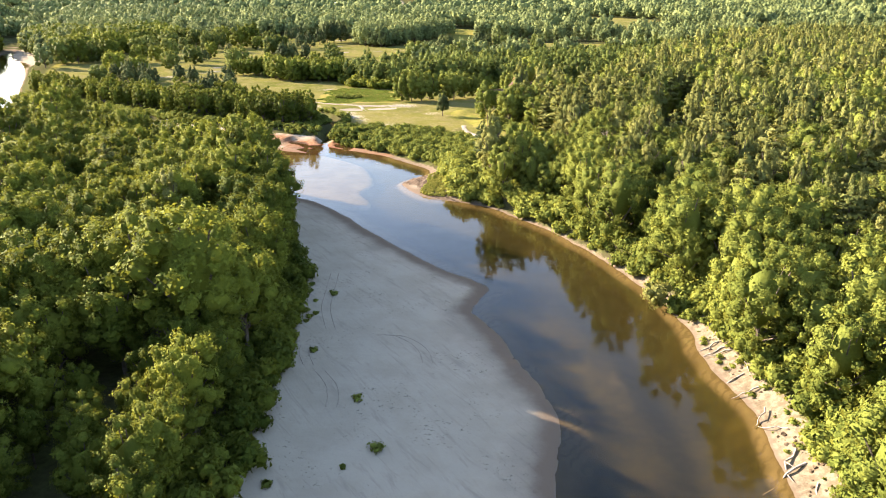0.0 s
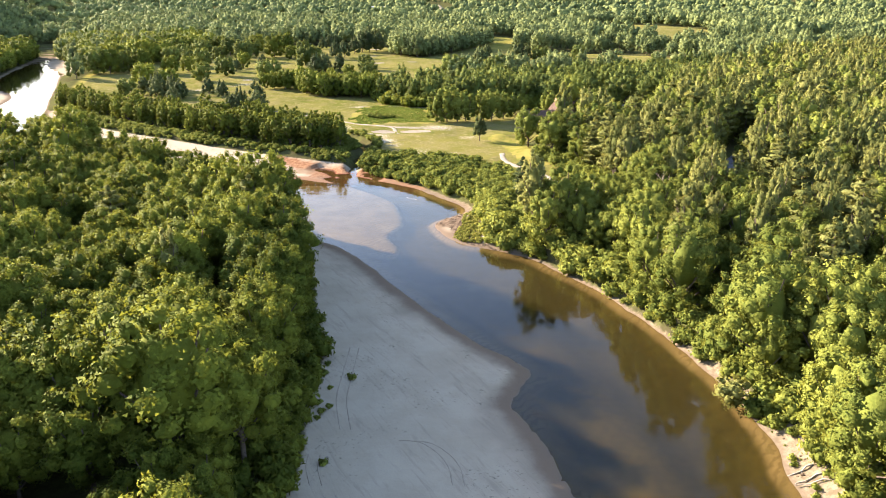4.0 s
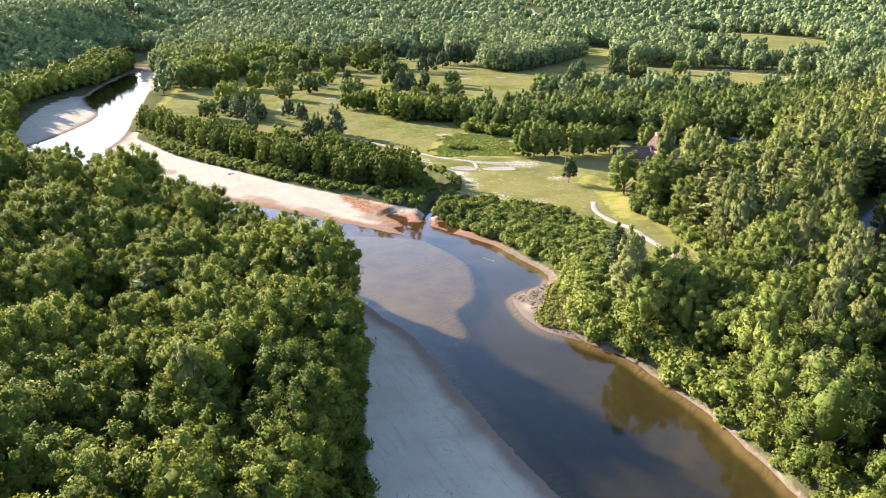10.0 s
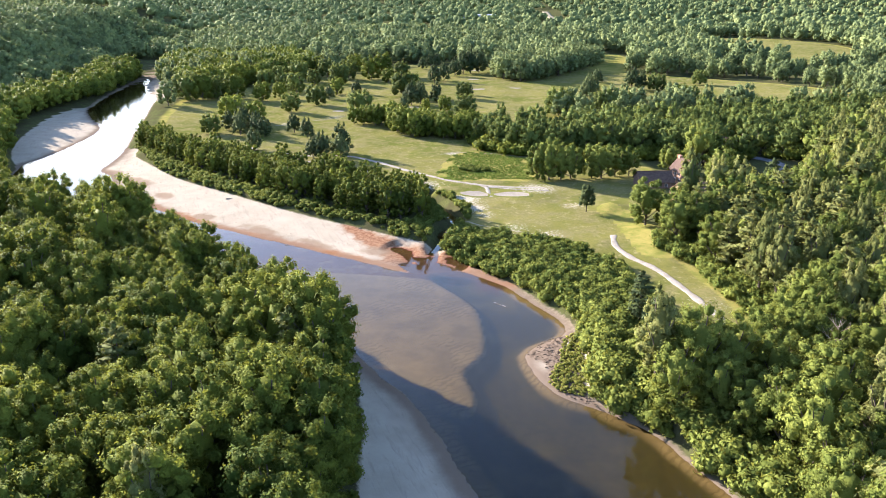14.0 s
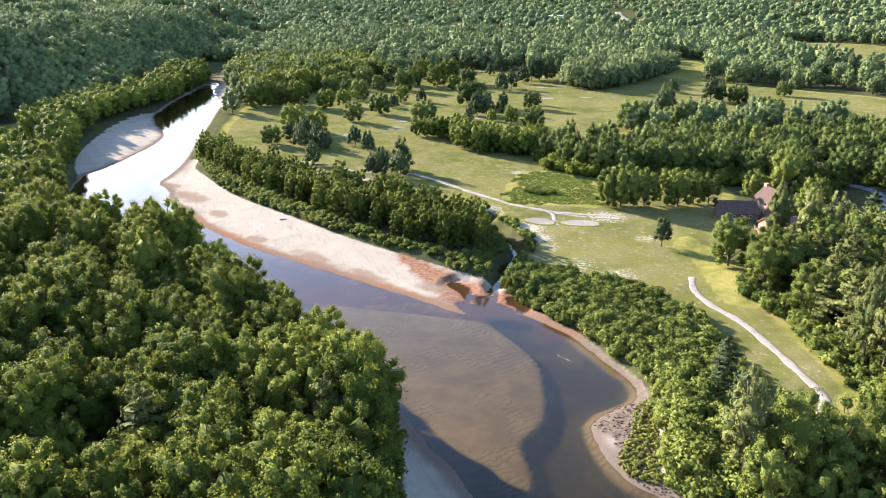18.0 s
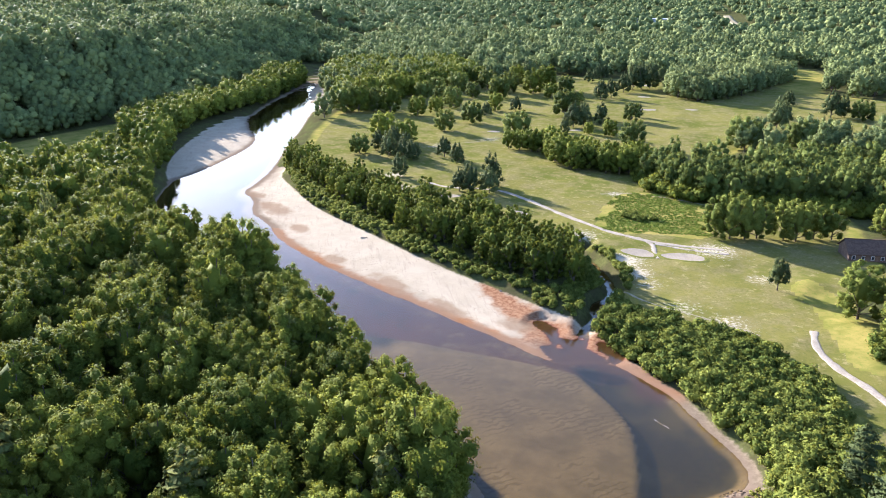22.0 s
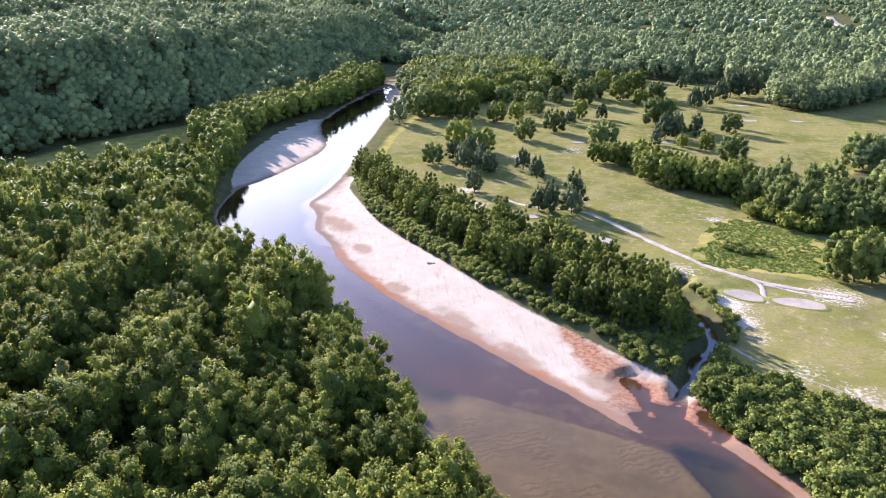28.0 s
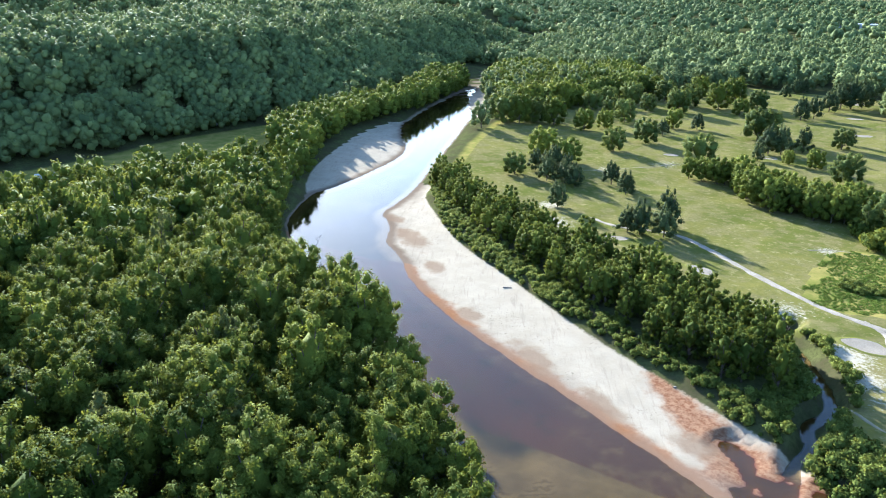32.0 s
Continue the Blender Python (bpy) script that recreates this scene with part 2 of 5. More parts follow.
def water_material():
    m = Nodes("river_water")
    flow = m.add("ShaderNodeMapping")
    m.link(m.pos(), flow.inputs[0])
    flow.inputs["Rotation"].default_value, flow.inputs["Scale"].default_value = (0, 0, radians(30)), (0.5, 1.0, 1.0)
    swell = m.math("ADD", m.noise(0.25, 2.0, 0.5, flow.outputs[0]), m.math("MULTIPLY", m.noise(1.3, 2.0, 0.5, flow.outputs[0]), 0.25))
    normal = m.bump(swell, 0.12, 0.35)
    gloss = m.add("ShaderNodeBsdfGlossy")
    gloss.inputs["Roughness"].default_value = 0.035
    m.link(normal, gloss.inputs["Normal"])
    clear = m.add("ShaderNodeBsdfTransparent")
    clear.inputs[0].default_value = (0.66, 0.54, 0.31, 1)
    fres = m.add("ShaderNodeFresnel")
    fres.inputs["IOR"].default_value = 1.29
    m.link(normal, fres.inputs["Normal"])
    mixer = m.add("ShaderNodeMixShader")
    m.link(fres.outputs[0], mixer.inputs[0])
    silty = m.add("ShaderNodeBsdfDiffuse")
    silty.inputs[0].default_value = (0.029, 0.025, 0.010, 1)
    body = m.add("ShaderNodeMixShader")
    body.inputs[0].default_value = 0.32
    m.link(clear.outputs[0], body.inputs[1])
    m.link(silty.outputs[0], body.inputs[2])
    m.link(body.outputs[0], mixer.inputs[1])
    m.link(gloss.outputs[0], mixer.inputs[2])
    return m.done(mixer.outputs[0])


GROUND, WATER = ground_material(), water_material()
LEAF_MAPLE = leaf_material("maple_leaves", (0.044, 0.066, 0.011), (0.176, 0.196, 0.028), (0.210, 0.216, 0.026))
LEAF_BANK = leaf_material("bank_tree_leaves", (0.058, 0.082, 0.016), (0.190, 0.212, 0.040), (0.215, 0.222, 0.036))
LEAF_SHRUB = leaf_material("shrub_leaves", (0.062, 0.090, 0.017), (0.194, 0.216, 0.042), (0.210, 0.218, 0.036))
# far foliage: paler and bluer, distance haze put into the leaf colour
LEAF_FAR_HAZED = leaf_material("hazed_far_leaves", (0.076, 0.106, 0.042), (0.206, 0.240, 0.086), (0.262, 0.285, 0.094), 0.35, 0.3, 0.4)
LEAF_DARK = leaf_material("dark_wood_leaves", (0.040, 0.062, 0.017), (0.135, 0.164, 0.038), (0.225, 0.235, 0.040))
LEAF_MEADOW = leaf_material("meadow_leaves", (0.072, 0.122, 0.016), (0.124, 0.186, 0.028), (0.180, 0.200, 0.036))
LEAF_DRY = leaf_material("dry_grass_blades", (0.15, 0.18, 0.030), (0.30, 0.28, 0.065), (0.26, 0.24, 0.05))
NEEDLE = leaf_material("pine_needles", (0.076, 0.094, 0.026), (0.200, 0.202, 0.062), (0.250, 0.242, 0.058), 0.35)
NEEDLE_DARK = leaf_material("dark_needles", (0.032, 0.049, 0.020), (0.092, 0.112, 0.040), (0.118, 0.130, 0.038), 0.3)
BARK = plain_material("bark", (0.080, 0.062, 0.046), (0.13, 0.105, 0.085), 1.5, 0.9, 0.6)
DEADWOOD = plain_material("dead_wood", (0.24, 0.205, 0.165), (0.34, 0.30, 0.25), 1.2, 0.85, 0.4)
PALE_SAND = plain_material("bunker_sand", (0.205, 0.178, 0.138), (0.245, 0.212, 0.165), 0.3, 0.95, 0.3)
TRACK = plain_material("cart_path_gravel", (0.23, 0.20, 0.155), (0.30, 0.262, 0.21), 0.35, 0.95, 0.4)
ASPHALT = plain_material("asphalt", (0.13, 0.13, 0.14), (0.18, 0.18, 0.185), 0.4, 0.9, 0.3)

# ---- plan of the valley ----
LEFT_SHORE = [(4, -90), (9, 10), (13, 70), (17, 92), (14.5, 106), (9.5, 123), (6.6, 131), (6.0, 134.5), (9.4, 143), (9.6, 144.6), (7, 148), (0, 156), (-6, 164), (-22, 188), (-31, 203),
              (-44, 217), (-54, 227), (-68, 240), (-88, 255), (-112, 272), (-137, 289), (-166, 302), (-196, 311), (-229, 336), (-252, 356),
              (-271, 388), (-273, 408), (-287, 466), (-303, 498), (-330, 528), (-360, 570), (-390, 640), (-432, 755), (-500, 880)]
RIGHT_SHORE = [(34, -90), (41, 10), (43, 70), (46, 95), (44, 112), (45, 126), (42, 145), (31, 176), (18, 198), (7, 209), (-5, 216), (-13, 232),
               (-4, 247), (-12, 261), (-26, 277), (-40, 284), (-50, 279), (-66, 285), (-85, 293), (-107, 302), (-132, 312), (-152, 322), (-173, 335),
               (-187, 348), (-202, 358), (-213, 373), (-227, 386), (-232, 402), (-243, 430), (-265, 474), (-301, 548), (-336, 616), (-364, 650),
               (-400, 706), (-424, 765), (-488, 890)]
NEAR_BAR = [(-20, -90), (-22, 40), (-26, 76), (-26, 100), (-25, 112), (-27, 125), (-29, 148), (-35, 170), (-42, 197), (-50, 216), (-58, 231),
            (-40, 240), (40, 150), (30, 90), (14, -90)]
LONG_BAR = [(-240, 434), (-226, 414), (-199, 388), (-176, 369), (-144, 350), (-106, 328), (-85, 318), (-68, 310), (-54, 304), (-45, 299), (-29, 283),
            (-19, 274), (-9, 259), (-4, 247), (-5, 236), (-3, 224), (3, 213), (8, 208), (-14, 205), (-30, 230), (-60, 265), (-120, 290), (-200, 340), (-260, 400)]
FAR_BAR = [(-268, 385), (-305, 425), (-349, 509), (-362, 556), (-340, 560), (-290, 510), (-255, 420)]
UPPER_BAR = [(-326, 608), (-336, 640), (-352, 672), (-376, 710), (-402, 752), (-430, 760), (-412, 700), (-372, 645), (-340, 600)]
SHOAL = [(-49, 279), (-38, 270), (-28, 258), (-24, 245), (-22, 232), (-25, 222), (-21, 212), (-23, 204), (-36, 212), (-58, 236), (-80, 256), (-94, 270), (-88, 288), (-68, 284)]
INNER_SHOAL = [(19, 132), (24, 104), (23, 70), (28, 60), (31, 84), (31, 108), (28, 126), (20, 150), (8, 178), (-4, 196), (-8, 190), (4, 168)]
CREEK = [(-47, 285), (-48, 301), (-47, 310), (-49, 318), (-46, 328), (-51, 342), (-59, 355), (-65, 361), (-64, 368)]
SPIT = [(-13, 231), (-13, 235), (-11, 240), (-5, 245), (-1, 244), (1, 238), (0.5, 232), (1, 223), (2, 216), (7, 209), (-5, 216), (-8, 223), (-9, 228)]
# rusty water behind the tip of the long bar
LAGOON = [(-46, 277), (-49.8, 278.8), (-52.2, 280.8), (-55, 283.8), (-56.6, 286.8), (-54.4, 288), (-55.6, 291.7), (-57.8, 295), (-62.3, 299), (-61.5, 302), (-58, 300), (-55.4, 298.2), (-53.8, 293.2),
          (-51.3, 293.4), (-48.1, 292.4), (-45.6, 290), (-42.8, 288), (-39.7, 286), (-38, 283), (-40, 279)]
CREEK_POOL = [(-43.1, 294.7), (-40.2, 294.6), (-36.1, 292.4), (-35.1, 290.3), (-36, 285), (-38, 284), (-39.1, 288), (-41.8, 290.1)]
ISLET = [(-53.5, 287.6), (-51.8, 286.1), (-50.6, 287.4), (-51.5, 289.6), (-53.4, 290.2)]
# small puddles: x, y, half length, half width
POOLS = [(-31.8, 287.8, 1.6, 0.7), (-48.8, 295.4, 1.0, 0.5)]
BRIGHT_BANK = [(3, 346), (9, 355), (16, 344), (21, 332), (31, 312), (27, 297), (17, 298), (13, 316), (9, 334)]
IRON = [(-82, 315), (-72, 309), (-64, 304), (-55, 299.5), (-47, 294.5), (-44, 296), (-33, 292), (-24, 281), (-22, 275), (-28, 276), (-34, 281), (-44, 281), (-52, 280), (-59, 288), (-62, 297), (-70, 303)]
GOLF = [(-70, 354), (-98, 374), (-143, 391), (-213, 437), (-245, 472), (-290, 578), (-300, 650), (-265, 800), (-200, 890), (-89, 866), (-60, 930),
        (-20, 930), (12, 850), (110, 790), (190, 690), (160, 604), (60, 600), (-6, 590), (-30, 540), (-58, 470), (-30, 437), (18, 440), (24, 400), (27, 362),
        (18, 346), (12, 319), (23, 304), (31, 282), (38, 256), (31, 238), (24, 242), (15, 280), (0, 302), (-16, 309), (-42, 316), (-42, 332), (-50, 350), (-57, 362)]
SCRUB = [(-64, 384), (-63, 440), (-30, 434), (-22, 390), (-40, 384)]
ROUGH_FIELD = [(-12, 856), (34, 850), (44, 1011), (22, 1080), (-8, 1041)]
SHADE_MEADOW = [(-318, 402), (-352, 438), (-382, 492), (-404, 506), (-410, 420), (-402, 330), (-424, 250), (-345, 262), (-331, 330)]
HAYFIELD = [(172, 1350), (222, 1410), (331, 1204), (285, 960), (240, 900), (198, 925), (166, 1150)]
HILL = [(-450, -500), (-440, 150), (-412, 300), (-408, 440), (-418, 540), (-440, 640), (-482, 760), (-535, 900), (-575, 1050), (-620, 1190), (-780, 1290),
        (-830, 1600), (-1050, 1900), (-1700, 2400), (-2200, 4600), (-6000, 4600), (-6000, -500)]
BANK_WOOD_LEFT = [(-29, -60), (-30, 76), (-31, 125), (-34, 150), (-39.5, 172), (-47, 200), (-56, 222), (-70, 234), (-90, 249), (-114, 266), (-139, 283), (-167, 297),
                  (-198, 305), (-232, 331), (-255, 352), (-275, 383), (-288, 396), (-312, 378), (-324, 330), (-338, 262), (-400, 240), (-440, -60)]
LEFT_BELT = [(-279, 394), (-314, 430), (-353, 502), (-366, 558), (-387, 640), (-430, 755), (-470, 755), (-420, 640), (-402, 560), (-392, 500), (-345, 430)]
RIGHT_WOOD = [(47, -60), (48, 76), (50, 100), (48, 118), (48, 130), (45, 148), (34, 180), (21, 202), (11, 213), (11, 219), (22, 225), (38, 230), (43, 252), (37, 285), (28, 305),
              (20, 318), (26, 340), (34, 352), (48, 352), (60, 380), (75, 370), (96, 400), (100, 440), (120, 470), (190, 560), (240, 640), (420, 640), (420, -60)]
BAND_WOOD = [(-236, 433), (-222, 420), (-196, 398), (-172, 380), (-140, 359), (-104, 337), (-82, 326), (-62, 316), (-56, 326), (-62, 348), (-74, 356), (-99, 371),
             (-144, 388), (-190, 414), (-215, 435), (-230, 446)]
DARK_WOOD = [(-62, 468), (-50, 454), (-28, 441), (34, 446), (58, 436), (100, 450), (122, 474), (180, 552), (140, 572), (70, 540), (20, 512), (-4, 508), (-26, 490), (-50, 484)]
HEDGE = [(-142, 512), (-126, 506), (-101, 478), (-80, 474), (-62, 474), (-60, 492), (-84, 500), (-112, 520), (-132, 526)]
SHRUB_BANK = [(-46, 301), (-30, 284.5), (-19, 275.5), (-8, 260.5), (-2, 249), (0, 240), (22, 236), (22, 246), (13, 279), (-1, 300), (-16, 307), (-41, 314), (-46, 312)]
SHRUB_STRIP = [(-240, 436), (-199, 389), (-176, 370), (-144, 351), (-106, 329), (-85, 319), (-66, 310), (-56, 307), (-50, 322), (-44, 330), (-44, 345), (-56, 352),
               (-58, 336), (-62, 318), (-82, 327), (-106, 340), (-142, 361), (-172, 381), (-196, 399), (-228, 428)]


def curve(points, closed=True, n=4):
    """A smooth line through the points."""
    p = np.array(points, float)
    last = len(p) if closed else len(p) - 1
    out = []
    for i in range(last):
        a, b, c, d = (p[(i + k) % len(p)] if closed else p[min(max(i + k, 0), len(p) - 1)] for k in (-1, 0, 1, 2))
        for s in np.arange(n) / n:
            out.append(0.5 * (2 * b + (c - a) * s + (2 * a - 5 * b + 4 * c - d) * s**2 + (3 * b - a - 3 * c + d) * s**3))
    if not closed:
        out.append(p[-1])
    return np.array(out)


def reach(line, x, y, closed=True):
    """The distance to a line, and for a closed one the sign: inside is positive."""
    far, inside = np.full(x.shape, 1e12), np.zeros(x.shape, bool)
    ends = np.roll(line, -1, 0) if closed else line[1:]
    for (ax, ay), (bx, by) in zip(line, ends):
        dx, dy = bx - ax, by - ay
        s = np.clip(((x - ax) * dx + (y - ay) * dy) / (dx * dx + dy * dy + 1e-9), 0, 1)
        far = np.minimum(far, (x - ax - s * dx) ** 2 + (y - ay - s * dy) ** 2)
        if closed and by != ay:
            inside ^= ((ay > y) != (by > y)) & (x < ax + (y - ay) * dx / (by - ay))
    far = np.sqrt(far)
    return np.where(inside, far, -far) if closed else far


def ease(v, lo, hi):
    s = np.clip((v - lo) / (hi - lo), 0, 1)
    return s * s * (3 - 2 * s)


def waves(x, y, size, seed=0):
    """Smooth unevenness between -1 and 1."""
    r = np.random.RandomState(seed)
    out = 0
    for k in range(7):
        a, f, ph = r.uniform(0, 6.28), (0.6 + 0.25 * k) * 6.28 / size, r.uniform(0, 6.28)
        out = out + np.sin((x * np.cos(a) + y * np.sin(a)) * f + ph + 1.3 * np.sin((y * np.cos(a) - x * np.sin(a)) * f * 0.6 + k))
    return out / 4.5


RIVER = np.vstack([curve(LEFT_SHORE, False), curve(RIGHT_SHORE, False)[::-1]])
BAR_LINES = [curve(b) for b in (NEAR_BAR, LONG_BAR, FAR_BAR, UPPER_BAR)]
CREEK_LINE, GOLF_LINE, HILL_LINE = curve(CREEK, False), curve(GOLF, n=2), curve(HILL, n=2)
LAGOON_LINE, CREEK_POOL_LINE, ISLET_LINE = curve(LAGOON), curve(CREEK_POOL), curve(ISLET)
SHOAL_LINES, IRON_LINE, SPIT_LINE, RIGHT_LINE = [curve(SHOAL), curve(INNER_SHOAL)], curve(IRON), curve(SPIT), curve(RIGHT_SHORE, False)


def survey(x, y):
    """The height of the ground, and what covers it, at many places at once."""
    x, y = np.asarray(x, float), np.asarray(y, float)
    wet = reach(RIVER, x, y)
    wet = wet + 0.45 * waves(x, y, 19, 3) + 0.12 * waves(x, y, 7, 4)
    brook = 1.1 + 0.4 * waves(x, y, 12, 5) - reach(CREEK_LINE, x, y, False) - 0.7 * ease(y, 312, 300)
    sand = np.max([reach(b, x, y) for b in BAR_LINES], 0)
    dry = -wet
    plain = 3.2 + 0.35 * waves(x, y, 60, 6) + 4.0 * ease(x - 0.12 * (y - 250), 25, 170) + 0.10 * waves(x, y, 14, 7)
    plain = plain + 1.6 * np.exp(-(((x - 25) / 9) ** 2 + ((y - 318) / 22) ** 2)) + 1.2 * np.exp(-(((x - 8) / 7) ** 2 + ((y - 352) / 8) ** 2))
    right = np.maximum(ease(x + 0.5 * (y - 180), 20, 40) * (y < 240), ease(x, 26, 34) * (y < 185))
    steep = np.where(right > 0.5, 4.5 + 5.0 * ease(y, 142, 118), 8.0)
    bank = 0.15 + plain * ease(dry, 0.3, steep)
    bar = 0.06 + 1.25 * ease(dry, -1, 24) + 0.05 * waves(x, y, 5, 8) + 0.5 * ease(sand, 9, 0) * ease(dry, 10, 30)
    land = bar + (bank - bar) * ease(sand, 1.0, -5.0)
    rust = np.clip(reach(IRON_LINE, x, y) / 8.0 + 0.85, 0, 1)
    rust = np.maximum(rust, (0.78 + 0.25 * waves(x, y, 24, 18)) * np.exp(-(dry.clip(0, 50) / 4.5) ** 2) * (x < -38) * (y > 276) * (y < 345))
    land = land + (0.26 + 0.12 * waves(x, y, 6, 9) + 0.022 * dry - land) * 0.8 * ease(rust, 0.0, 1.0) * ease(dry, 22, 12)
    land = np.where(brook > -7, land + (-0.35 - land) * ease(brook, -3.8, 0.3) * ease(dry, -4, 3), land)
    spit = reach(SPIT_LINE, x, y)
    land = land + (0.12 + 0.06 * dry.clip(0, 12) + 0.10 * waves(x, y, 4, 15) - land) * ease(spit, -3.5, 0.5)
    pond = np.maximum(reach(LAGOON_LINE, x, y), reach(CREEK_POOL_LINE, x, y)) + 0.25 * waves(x, y, 5, 17)
    pond = np.minimum(pond, 0.3 - reach(ISLET_LINE, x, y))
    land = np.where(pond > -3, np.minimum(land, 0.05 + 0.07 * (-pond).clip(0, 9)), land)
    land = land + (-0.30 - land) * ease(pond, -0.35, 0.9)
    for px, py, pa, pb in POOLS:
        u, v = 0.84 * (x - px) - 0.54 * (y - py), 0.54 * (x - px) + 0.84 * (y - py)
        land = land + (0.12 - land) * ease(np.hypot(u / pa, v / pb), 3.5, 1.4)
        land = land + (-0.16 - land) * ease(np.hypot(u / pa, v / pb) + 0.25 * waves(x, y, 3, 16), 1.25, 0.7)
    damp = np.zeros_like(x)
    for px, py, along, across in [(-196, 366, 17, 6), (-217, 382, 9, 4), (-172, 347, 9, 4), (-112, 310, 15, 4.5), (-140, 322, 8, 4), (-88, 299, 12, 3.5), (-66, 296, 8, 5)]:
        u, v = 0.85 * (x - px) - 0.53 * (y - py), 0.53 * (x - px) + 0.85 * (y - py)
        damp = np.maximum(damp, np.exp(-((u / along) ** 2 + (v / across) ** 2)))
    shoal, inner = [reach(s, x, y) for s in SHOAL_LINES]
    beside = (reach(RIGHT_LINE, x, y, False) < wet + 3) & (y < 279)
    deep = -0.02 - 0.06 * wet.clip(0, 3) - 1.9 * ease(wet, 0.0, np.where(beside, 6.0, 13.0))  - 0.5 * ease(wet, 4, 12) * ease(x, -40, 0)
    shallow = -0.24 - 0.06 * waves(x, y, 30, 10) - 0.14 * ease(wet, 3, 18)
    floor = deep + (np.maximum(shallow, deep) - deep) * ease(shoal, -1.4 - 14.0 * ease(-x, 36, 62), 0.8 + 5.0 * ease(-x, 36, 62))
    floor = floor + (np.maximum(-0.95 + 0.20 * waves(x, y, 17, 14), floor) - floor) * ease(inner, -5, 3)
    z = np.where(wet > 0, np.minimum(floor, -0.08 * wet.clip(0, 3)), land)
    z = np.where((wet <= 0) & (wet > -1.5), np.minimum(land, 0.005 + 0.14 * dry), z)
    hill = reach(HILL_LINE, x, y)
    rise = 38 * ease(hill, -6, 95) + 12 * ease(hill, 95, 200) - 18 * np.exp(-(((hill - 330) / 105) ** 2)) + 62 * ease(hill, 400, 800) + 60 * ease(hill, 800, 1700) + 90 * ease(hill, 1500, 3500)
    rise = rise * (1 + 0.16 * waves(x, y, 520, 11)) + 6 * waves(x, y, 190, 12) * ease(hill, 40, 200)
    far = np.hypot(x, y)
    rise = rise + 34 * ease(far, 2000, 4200) * (1 + 0.5 * waves(x, y, 1500, 13)) + 14 * ease(x - 0.1 * y, 250, 900)
    z = z + np.where(dry > 5, rise.clip(0, None), 0)
    mown = np.maximum(reach(GOLF_LINE, x, y), reach(curve(HAYFIELD), x, y))
    verge = np.where(brook > -6, -3.0, mown + 5.0)
    mown = np.minimum(mown, -brook - 2.0)
    rough = np.maximum(reach(curve(SCRUB), x, y), reach(curve(SHADE_MEADOW), x, y))
    rough = np.maximum(rough, np.maximum(reach(curve(BRIGHT_BANK), x, y), reach(curve(ROUGH_FIELD), x, y)))
    rough = np.maximum(rough, verge)
    mown = np.where((reach(curve(BRIGHT_BANK), x, y) > 0) | (reach(curve(SCRUB), x, y) > 0), -3.0, mown)
    shown_sand = np.where(sand > -3, np.maximum(sand, 2.4 - dry), 0.9 + 4.0 * ease(y, 142, 118) * (right > 0.5) - dry)
    shown_sand = np.maximum(shown_sand, spit + 0.8)
    return dict(z=z, earth=np.maximum(right, 0.55 * (x > -30) * (y > 238) * ease(y, 276, 268)) * ease(dry, 0.0, 1.0) * (spit < -1), dw=dry, dwet=dry + 3.0 * ease(dry, 0.2, 1.0) * (right > 0.5), ds=np.where(brook > -1, np.minimum(shown_sand, 2), shown_sand), dg=mown, dm=rough, iron=rust, damp=damp, gravel=spit - 0.6, hill=hill, brook=brook)


def height(x, y):
    return float(survey(np.array([x]), np.array([y]))["z"][0])


def mesh_object(name, verts, tris, mats, slots=None, smooth=False, parent=None):
    """One mesh object out of arrays of places and triangles. Six columns: a place and a normal each."""
    verts, tris = np.ascontiguousarray(verts, np.float32), np.ascontiguousarray(tris, np.int32)
    me = bpy.data.meshes.new(name)
    me.vertices.add(len(verts))
    me.vertices.foreach_set("co", np.ascontiguousarray(verts[:, :3]).ravel())
    me.loops.add(tris.size)
    me.loops.foreach_set("vertex_index", tris.ravel())
    me.polygons.add(len(tris))
    me.polygons.foreach_set("loop_start", np.arange(0, tris.size, tris.shape[1], dtype=np.int32))
    for mat in mats if isinstance(mats, (list, tuple)) else [mats]:
        me.materials.append(mat)
    if slots is not None:
        me.polygons.foreach_set("material_index", np.ascontiguousarray(slots, np.int32))
    me.polygons.foreach_set("use_smooth", np.full(len(tris), smooth or verts.shape[1] == 6))
    me.update(calc_edges=True)
    if verts.shape[1] == 6:
        me.attributes.new("custom_normal", "FLOAT_VECTOR", "POINT").data.foreach_set("vector", np.ascontiguousarray(verts[:, 3:]).ravel())
    ob = new(name, me)
    ob.parent = parent
    return ob


def spread(fine_lo, fine_hi, step, lo, hi, grow=1.07, most=90.0):
    """Grid lines: even in the middle, then ever wider apart."""
    mid = list(np.arange(fine_lo, fine_hi, step))
    up, s = [mid[-1]], step
    while up[-1] < hi:
        s = min(s * grow, most)
        up.append(up[-1] + s)
    down, s = [mid[0]], step
    while down[-1] > lo:
        s = min(s * grow, most)
        down.append(down[-1] - s)
    return np.array(down[:0:-1] + mid + up[1:])


GX, GY = spread(-290, 66, 1.2, -4200, 3600), spread(62, 420, 1.2, -260, 4700)
gx, gy = np.meshgrid(GX, GY)
LAND = survey(gx.ravel(), gy.ravel())
nx, ny = len(GX), len(GY)
corner = (np.arange(ny - 1)[:, None] * nx + np.arange(nx - 1)[None]).ravel()
quads = np.stack([corner, corner + 1, corner + nx + 1, corner + nx], 1)
ground = mesh_object("ground", np.stack([gx.ravel(), gy.ravel(), LAND["z"]], 1), quads, GROUND, smooth=True)
